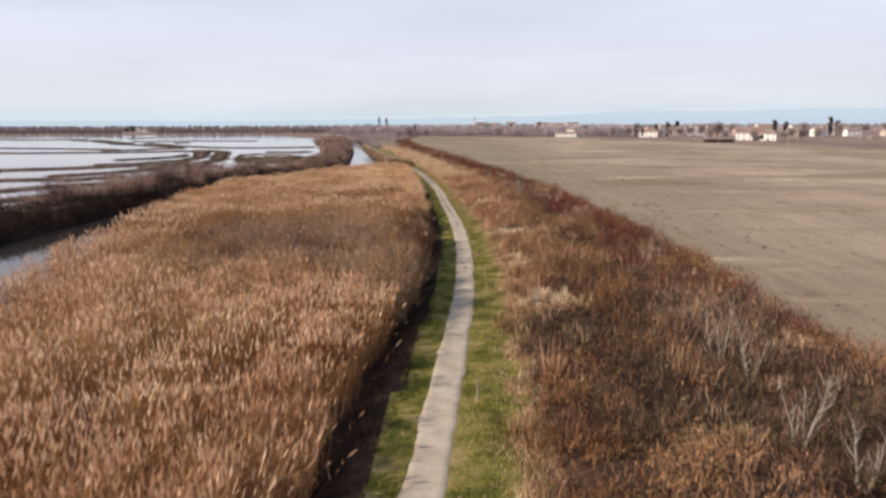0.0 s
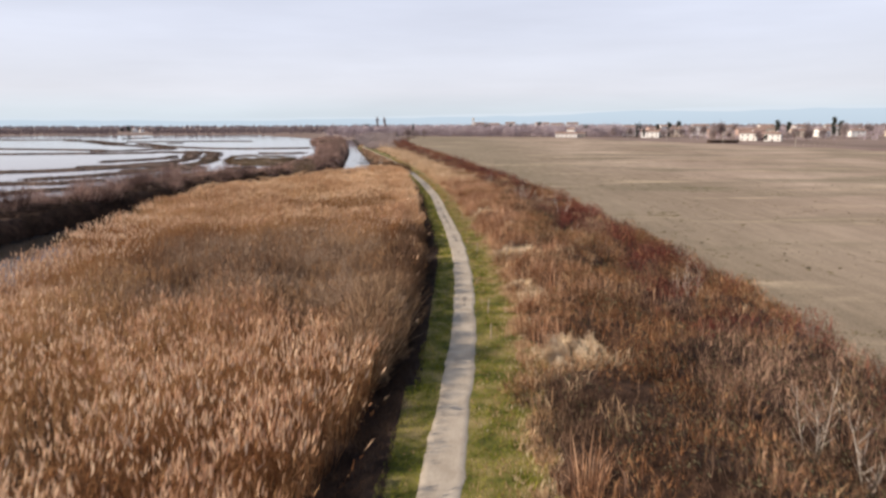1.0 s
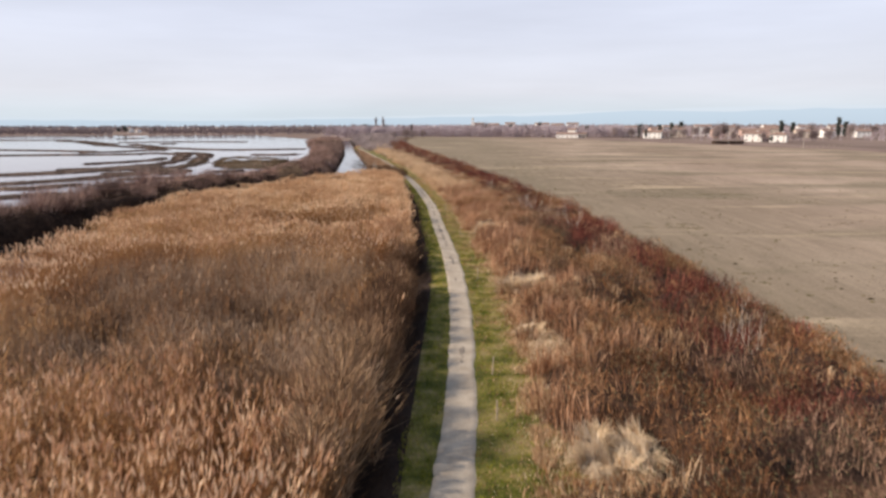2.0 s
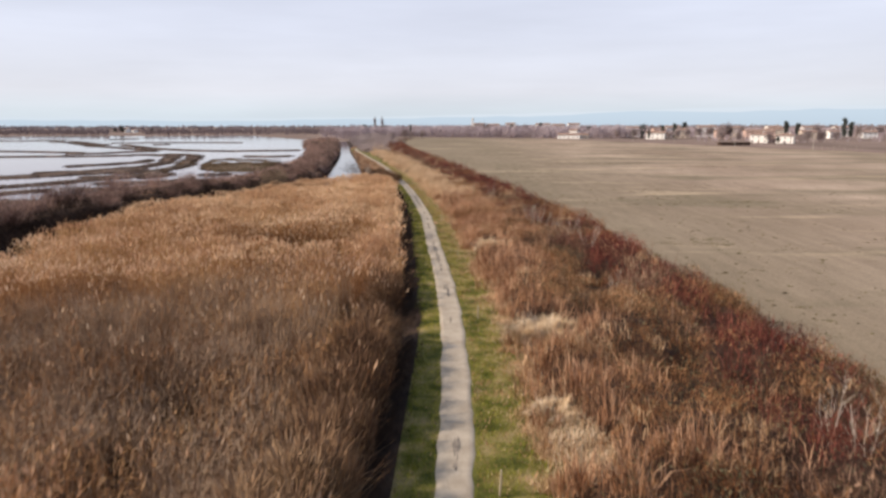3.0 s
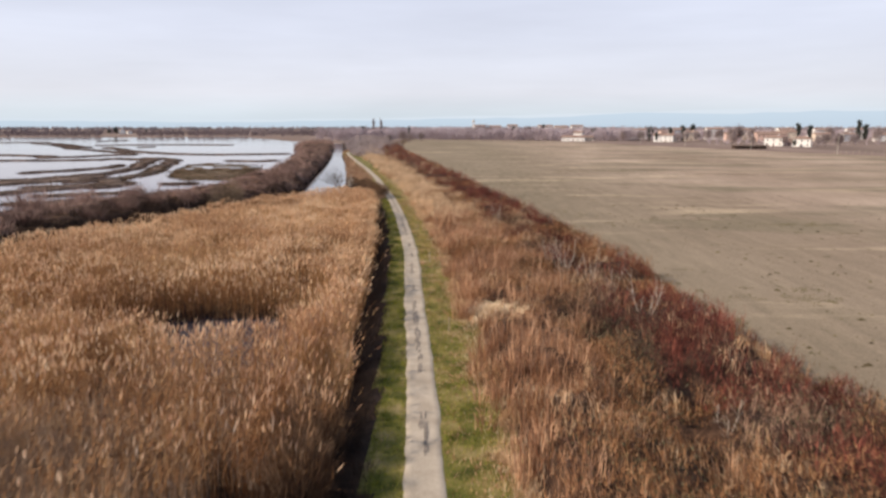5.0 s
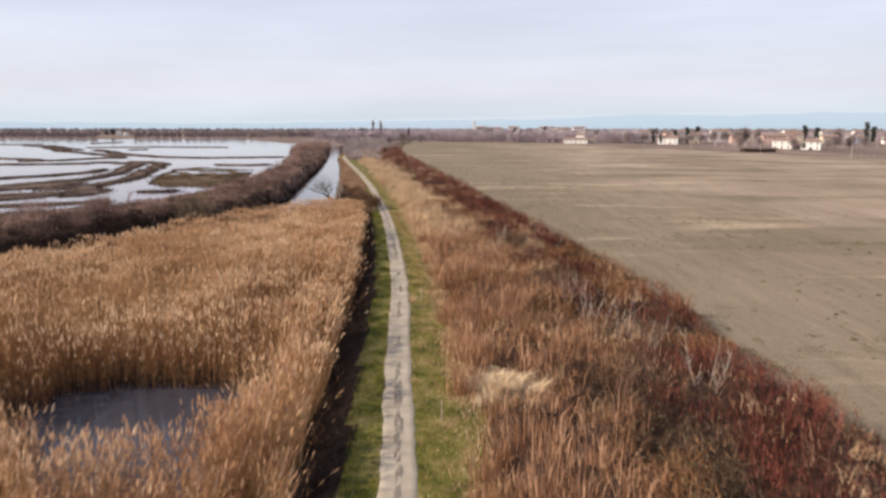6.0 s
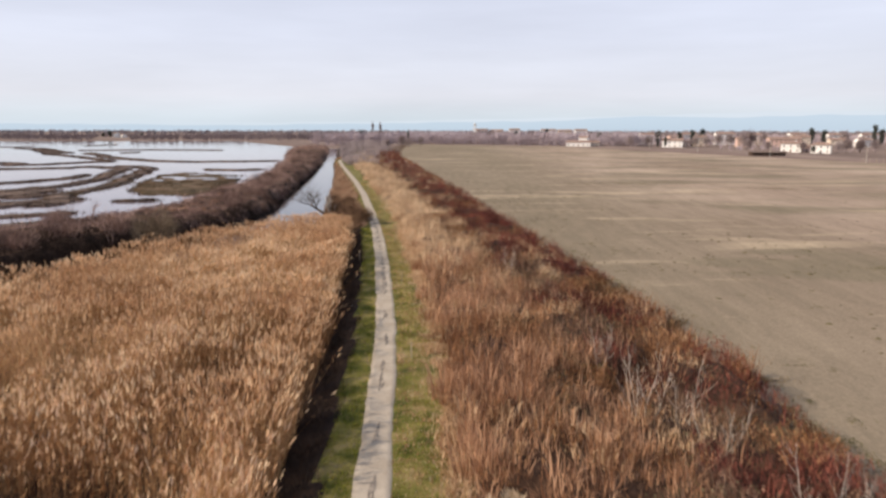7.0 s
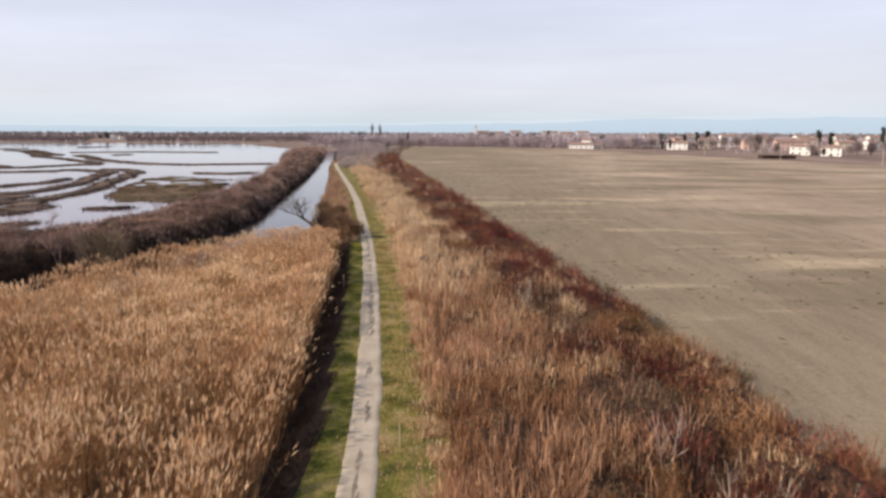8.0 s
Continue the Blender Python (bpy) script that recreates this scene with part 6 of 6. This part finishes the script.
def plant(kind, x, y, h, wide=1.0):
    options = MASTERS[kind]
    src = options[int(abs(x * 7 + y * 3)) % len(options)]
    m = pose(x, y, FIELD, 0, 0, (x * 37) % 360) @ Matrix.Diagonal((h / 10 * wide, h / 10 * wide, h / 10, 1))
    if src.name not in USED:
        USED.add(src.name)
        src.matrix_world = m
        return src
    ob = copy_thing(src, m)
    ob.matrix_world = m
    return ob


for x, y, h, kind, wide in (
        (210, 815, 14, "pine", 0.9), (199, 812, 10, "bare", 1.1), (200, 780, 8, "cypress", 1.2), (206, 776, 9, "cypress", 1.2), (231, 812, 13, "cypress", 1.2), (250, 830, 15, "cypress", 1.2),
        (262, 835, 16, "cypress", 1.3), (288, 790, 14, "bare", 1.0), (297, 795, 15, "bare", 1.0), (385, 850, 17, "cypress", 1.3), (398, 850, 15, "cypress", 1.4), (446, 840, 20, "cypress", 1.0),
        (460, 850, 16, "cypress", 1.3), (158, 860, 12, "cypress", 1.6), (168, 850, 9, "bare", 1.0), (101, 870, 10, "pine", 0.9), (70, 900, 14, "cypress", 1.1), (118, 1000, 16, "cypress", 1.2),
        (266, 625, 8, "bare", 1.0), (264, 606, 5, "pine", 1.0), (281, 604, 8, "bare", 1.1), (290, 610, 10, "bare", 1.0), (246, 640, 8, "bare", 1.0), (303, 615, 9, "bare", 1.1), (318, 640, 10, "bare", 1.0),
        (335, 650, 9, "bare", 1.2), (360, 660, 14, "bare", 0.9), (236, 655, 9, "bare", 1.1), (-147, 1300, 27, "poplar", 1.0), (-134, 1300, 26, "poplar", 1.0), (-662, 1395, 13, "pine", 0.9), (-663, 1400, 9, "pine", 1.2),
        (-676, 1400, 8, "pine", 1.4), (-600, 1395, 8, "pine", 1.2), (-164, 1200, 12, "pine", 1.5), (-155, 1205, 14, "pine", 1.5), (-146, 1200, 12, "pine", 1.5), (20, 900, 13, "bare", 1.1), (38, 910, 16, "bare", 1.1), (30, 940, 15, "bare", 1.2), (88, 905, 14, "bare", 1.0), (104, 900, 13, "bare", 0.9),
        (180, 810, 10, "bare", 1.2), (186, 830, 11, "bare", 1.1), (226, 770, 8, "bare", 1.2), (240, 790, 10, "bare", 1.2), (255, 800, 10, "bare", 1.2), (272, 815, 12, "bare", 1.1), (290, 830, 12, "bare", 1.1),
        (330, 840, 13, "bare", 1.1), (350, 830, 11, "bare", 1.2), (415, 840, 14, "bare", 1.1), (430, 830, 11, "bare", 1.2), (480, 850, 13, "bare", 1.2), (500, 860, 13, "bare", 1.2), (530, 870, 14, "bare", 1.2),
        (-60, 700, 8, "bare", 1.3), (-44, 730, 9, "bare", 1.2), (-52, 760, 10, "bare", 1.2), (-36, 800, 9, "bare", 1.2), (-64, 650, 7, "bare", 1.4), (-49, 800, 14, "cypress", 0.6)):
    plant(kind, x, y, h, wide)

# ---- fallen tree at the canal, litter, clods ----
def dense_bush(x, y, h, r, name, label, group, mat, twigs=900):
    ob = empty(name, pose(x, y, float(ground_z(x, y))), label, "bush", group)
    n = 260
    a, q = rng.uniform(0, 2 * np.pi, n), np.sqrt(rng.random(n)) * 0.5
    P = np.stack([np.cos(a) * q, np.sin(a) * q, np.full(n, -0.1)], 1)
    part_mesh("trunk", mesh_from("trunk", *strips(P, h * rng.uniform(0.6, 1.05, n), a, np.abs(rng.normal(0.3, 0.25, n)), rng.normal(0.2, 0.3, n), np.full(n, 0.05)), [mat]), ob)
    n = twigs
    a, q, k = rng.uniform(0, 2 * np.pi, n), np.sqrt(rng.random(n)) * r, rng.uniform(0.25, 0.95, n)
    P = np.stack([np.cos(a) * q, np.sin(a) * q, h * k * (1 - 0.4 * (q / r) ** 2)], 1)
    part_mesh("crown", mesh_from("crown", *strips(P, rng.uniform(0.3, 0.9, n), a, np.abs(rng.normal(0.5, 0.4, n)), rng.normal(0, 0.4, n), np.full(n, 0.035)), [mat]), ob)
    return ob


for x, y, h, r in ((-3.7, 51.8, 6.2, 2.0), (-4.4, 55.4, 5.6, 1.8), (-4.2, 48.4, 5.0, 1.6), (-4.0, 59.0, 5.0, 1.6)):
    dense_bush(x, y, h, r, "willow_bush", "tan twiggy willow bush above the reed edge", "willow bushes", M_PALETWIG, 2600)
bare_tree("fallen_tree", -23.4, 229.5, 9.5, 55, M_DARKBARK, "dark dead tree leaning far out over the canal", "dead tree", r=0.32, levels=4, spread=0.9, lean=-3.2, turn=0)
bare_tree("split_trunk", -22.4, 226.0, 7.0, 58, M_BARK, "pale splintered trunk beside the fallen tree", "dead tree", r=0.13, levels=1, spread=0.4, turn=0, stems=4)
dense_bush(-20.8, 224.0, 3.4, 2.2, "root_bush", "dark tangle of roots and twigs under the fallen tree", "canal bushes", M_SHADE_LITTER)
for i, (x, y, h) in enumerate(((-17.0, 208, 4.2), (-15.5, 213, 3.6), (-18.5, 222, 4.0), (-14.8, 205.5, 3.2), (-16.4, 216, 3.6), (-19.8, 228, 3.4), (-20.5, 237, 3.0), (-13.6, 209.5, 3.0), (-21.6, 231, 3.4), (-23.6, 238, 3.0), (-17.8, 218, 3.6), (-16.8, 211, 3.4), (-25.4, 246, 2.8), (-18.9, 225, 3.0))):
    dense_bush(x, y, h, 1.6, "canal_bush", "dark leafless bush at the canal edge", "canal bushes", M_DARKSTEM, 1600)


def round_willow(x, y, h, r):
    """A leafless willow: bent stems under a rounded crown of fine twigs."""
    ob = empty("willow_tree", pose(x, y, -0.9), "rounded olive-grey leafless willow at the edge of the reeds", "bare tree")
    rnd = random.Random(17)
    for k in range(6):
        bm = bmesh.new()
        a = k * 1.05 + rnd.uniform(-0.3, 0.3)
        pts = [Vector((math.cos(a) * q, math.sin(a) * q, z)) for q, z in ((0.1, -0.1), (0.3, h * 0.22), (r * 0.35, h * 0.45), (r * 0.6 + rnd.uniform(-0.3, 0.3), h * 0.72), (r * 0.7, h * 0.9))]
        list(sweep(bm, pts, (0.1, 0.085, 0.06, 0.035, 0.012), 6))
        part("stem", bm, M_DARKBARK, ob)
    n = 4200
    u = rng.normal(0, 1, (n, 3))
    u /= np.linalg.norm(u, axis=1)[:, None]
    c = u * (rng.random(n) ** 0.4)[:, None] * (1 + 0.22 * np.sin(u[:, :1] * 5 + u[:, 1:2] * 4)) * (r, r, h * 0.33) + (0, 0, h * 0.6)
    az = np.arctan2(u[:, 1], u[:, 0]) + rng.normal(0, 0.5, n)
    part_mesh("crown", mesh_from("crown", *spikes(c, rng.uniform(0.4, 1.0, n), az, np.abs(rng.normal(0.5, 0.4, n)), np.full(n, 0.034)), [M_GREYTWIG]), ob)


edge_bush = dense_bush(-3.4, 60.5, 4.5, 1.7, "edge_bush", "dark brown bramble bush at the edge of the reeds", "edge bushes", M_DARKSTEM, 2400)
for i, (y, k) in enumerate(((57.5, 0.85), (63.2, 1.0), (65.6, 0.9), (68.0, 1.05), (70.4, 0.95), (72.8, 1.0), (75.2, 0.95), (77.6, 1.0), (80.0, 0.95), (82.2, 0.85), (90.6, 0.85), (92.8, 0.9), (95.2, 0.8))):
    x = float(track_x(y)) - 5.2 - 0.5 * (i % 2)
    copy_thing(edge_bush, pose(x, y, float(ground_z(x, y)), 0, 0, i * 65) @ Matrix.Diagonal((k, k, k, 1)))
round_willow(-36.0, 179.0, 7.2, 3.0)
master = dense_bush(-52.5, 176.0, 4.2, 2.4, "bank_bush", "dark brown rounded leafless bush on the canal bank", "bank bushes", M_THICKET)
for i, (y, back, k) in enumerate(((120, 5, 0.9), (131, 3.5, 1.0), (139, 7, 1.1), (150, 3, 0.9), (158, 6, 1.0), (167, 3, 0.85), (185, 6, 1.0), (191, 3, 0.8), (199, 8, 0.65), (207, 4, 0.6), (216, 7, 0.55), (226, 4, 0.65),
                                  (236, 7, 0.95), (246, 4, 0.9), (255, 7, 1.1), (266, 5, 1.0), (276, 8, 1.15), (290, 5, 1.1), (304, 8, 1.2), (322, 6, 1.2), (340, 9, 1.3))):
    x = float(bank_x(y)) - back
    copy_thing(master, pose(x, y, float(ground_z(x, y)), 0, 0, i * 77) @ Matrix.Diagonal((k * 1.1, k * 1.1, k, 1)))
for i, (x, y, k) in enumerate(((-66, 207, 1.0), (-62, 201, 0.85), (-70, 212, 0.75), (-66, 172, 1.5), (-71, 166, 1.3), (-79, 171, 1.35), (-63, 183, 1.2), (-64, 150, 1.4), (-70, 141, 1.3), (-62, 126, 1.3), (-67, 115, 1.4), (-72, 128, 1.2))):
    copy_thing(master, pose(x, y, float(ground_z(x, y)), 0, 0, i * 51) @ Matrix.Diagonal((k, k, k * 0.95, 1)))
for i, (x, y, h) in enumerate(((-46.5, 187.5, 6.5), (-64, 215, 5.0), (-67, 212, 5.5), (-66, 160, 6.0), (-70, 150, 5.0), (-64, 135, 5.5), (-66, 105, 5.0), (-68, 178, 5.0), (-60, 245, 4.5), (-50, 262, 4.5))):
    bare_tree("bank_tree", x, y, h, 80 + i, M_THICKET, "small leafless tree on the canal bank", "bare tree", "bank trees", r=0.06, stems=2)


def plastic_scrap(x, y, z, w):
    me = mesh_from("plastic_scrap", [(-w, -0.06, 0), (w, -0.05, 0.02), (w * 0.9, 0.09, 0.07), (0, 0.12, 0.11), (-w * 0.9, 0.07, 0.05), (0, 0, 0.13)], None, [(0, 1, 5), (1, 2, 5), (2, 3, 5), (3, 4, 5), (4, 0, 5), (0, 4, 3), (0, 3, 2), (0, 2, 1)], [M_PLASTIC])
    ob = new("plastic_scrap", me)
    ob.matrix_world = pose(x, y, z, 0, 0, 15)
    return tagged(ob, "crumpled white plastic scrap lying in the reeds' edge", "litter")


plastic_scrap(-7.3, 154.9, float(ground_z(-7.3, 154.9)) + 0.02, 0.34)


def build_clods():
    n = 2400
    y = rng.uniform(30, 330, n)
    x = field_x(y) + 2 + rng.exponential(45, n)
    k = value_noise(x, y, 14, 95) > 0.45
    x, y = x[k], y[k]
    n = len(x)
    r = rng.uniform(0.07, 0.2, n) + 0.2 * rng.random(n) ** 6
    a = np.arange(6) * np.pi / 3
    ring = np.stack([x[:, None] + np.cos(a) * r[:, None] * rng.uniform(0.7, 1.7, (n, 6)), y[:, None] + np.sin(a) * r[:, None] * rng.uniform(0.5, 1.0, (n, 6)), np.full((n, 6), FIELD - 0.02)], 2)
    top = np.stack([x, y, FIELD + r * 0.55], 1)[:, None]
    v = np.concatenate([ring, top], 1).reshape(-1, 3)
    t = np.concatenate([np.stack([np.arange(n) * 7 + i, np.arange(n) * 7 + (i + 1) % 6, np.arange(n) * 7 + 6], 1) for i in range(6)])
    tagged(new("soil_clods", mesh_from("soil_clods", v, None, t, [M_CLOD])), "dark soil clods and weed tufts scattered over the field", "clods", kind="stuff")


build_clods()


def build_weeds():
    """Low olive weeds growing in patches on the field."""
    spots = [(34.5, 129.6, 5.5, 2.0), (63, 318, 26, 7), (38, 133, 3, 1.2), (95, 300, 22, 5), (60, 180, 7, 1.6), (120, 420, 40, 9), (33, 62, 3.5, 1.0)]
    for _ in range(230):
        y = rng.uniform(40, 300)
        spots.append((float(field_x(y)) + 3 + rng.exponential(30), y, 0.25 + 1.9 * rng.random() ** 3, 0.2 + 0.5 * rng.random() ** 2))
    for _ in range(190):      # along the foot of the scrub
        y = rng.uniform(30, 200)
        spots.append((float(field_x(y)) + 0.3 + abs(rng.normal(0, 1.5)), y, rng.uniform(0.4, 1.1), rng.uniform(0.7, 2.2)))
    pieces = []
    for x, y, rx, ry in spots:
        n = int(min(4200, 30 + rx * ry * 95))
        a, q = rng.uniform(0, 2 * np.pi, n), rng.random(n) ** 0.7
        px, py = x + np.cos(a) * q * rx, y + np.sin(a) * q * ry
        k = value_noise(px, py, 0.9 + rx * 0.1, 98) > 0.42
        P = np.stack([px[k], py[k], np.full(k.sum(), FIELD - 0.01)], 1)
        m = len(P)
        pieces.append(strips(P, rng.uniform(0.06, 0.17, m), rng.uniform(0, 6.3, m), np.abs(rng.normal(0.6, 0.3, m)), rng.normal(0.5, 0.3, m), np.full(m, 0.05)))
    tagged(new("field_weeds", mesh_from("field_weeds", *stack(*pieces), [M_LEAFWEED])), "low olive weeds in patches on the bare field", "weeds", kind="stuff")


build_weeds()
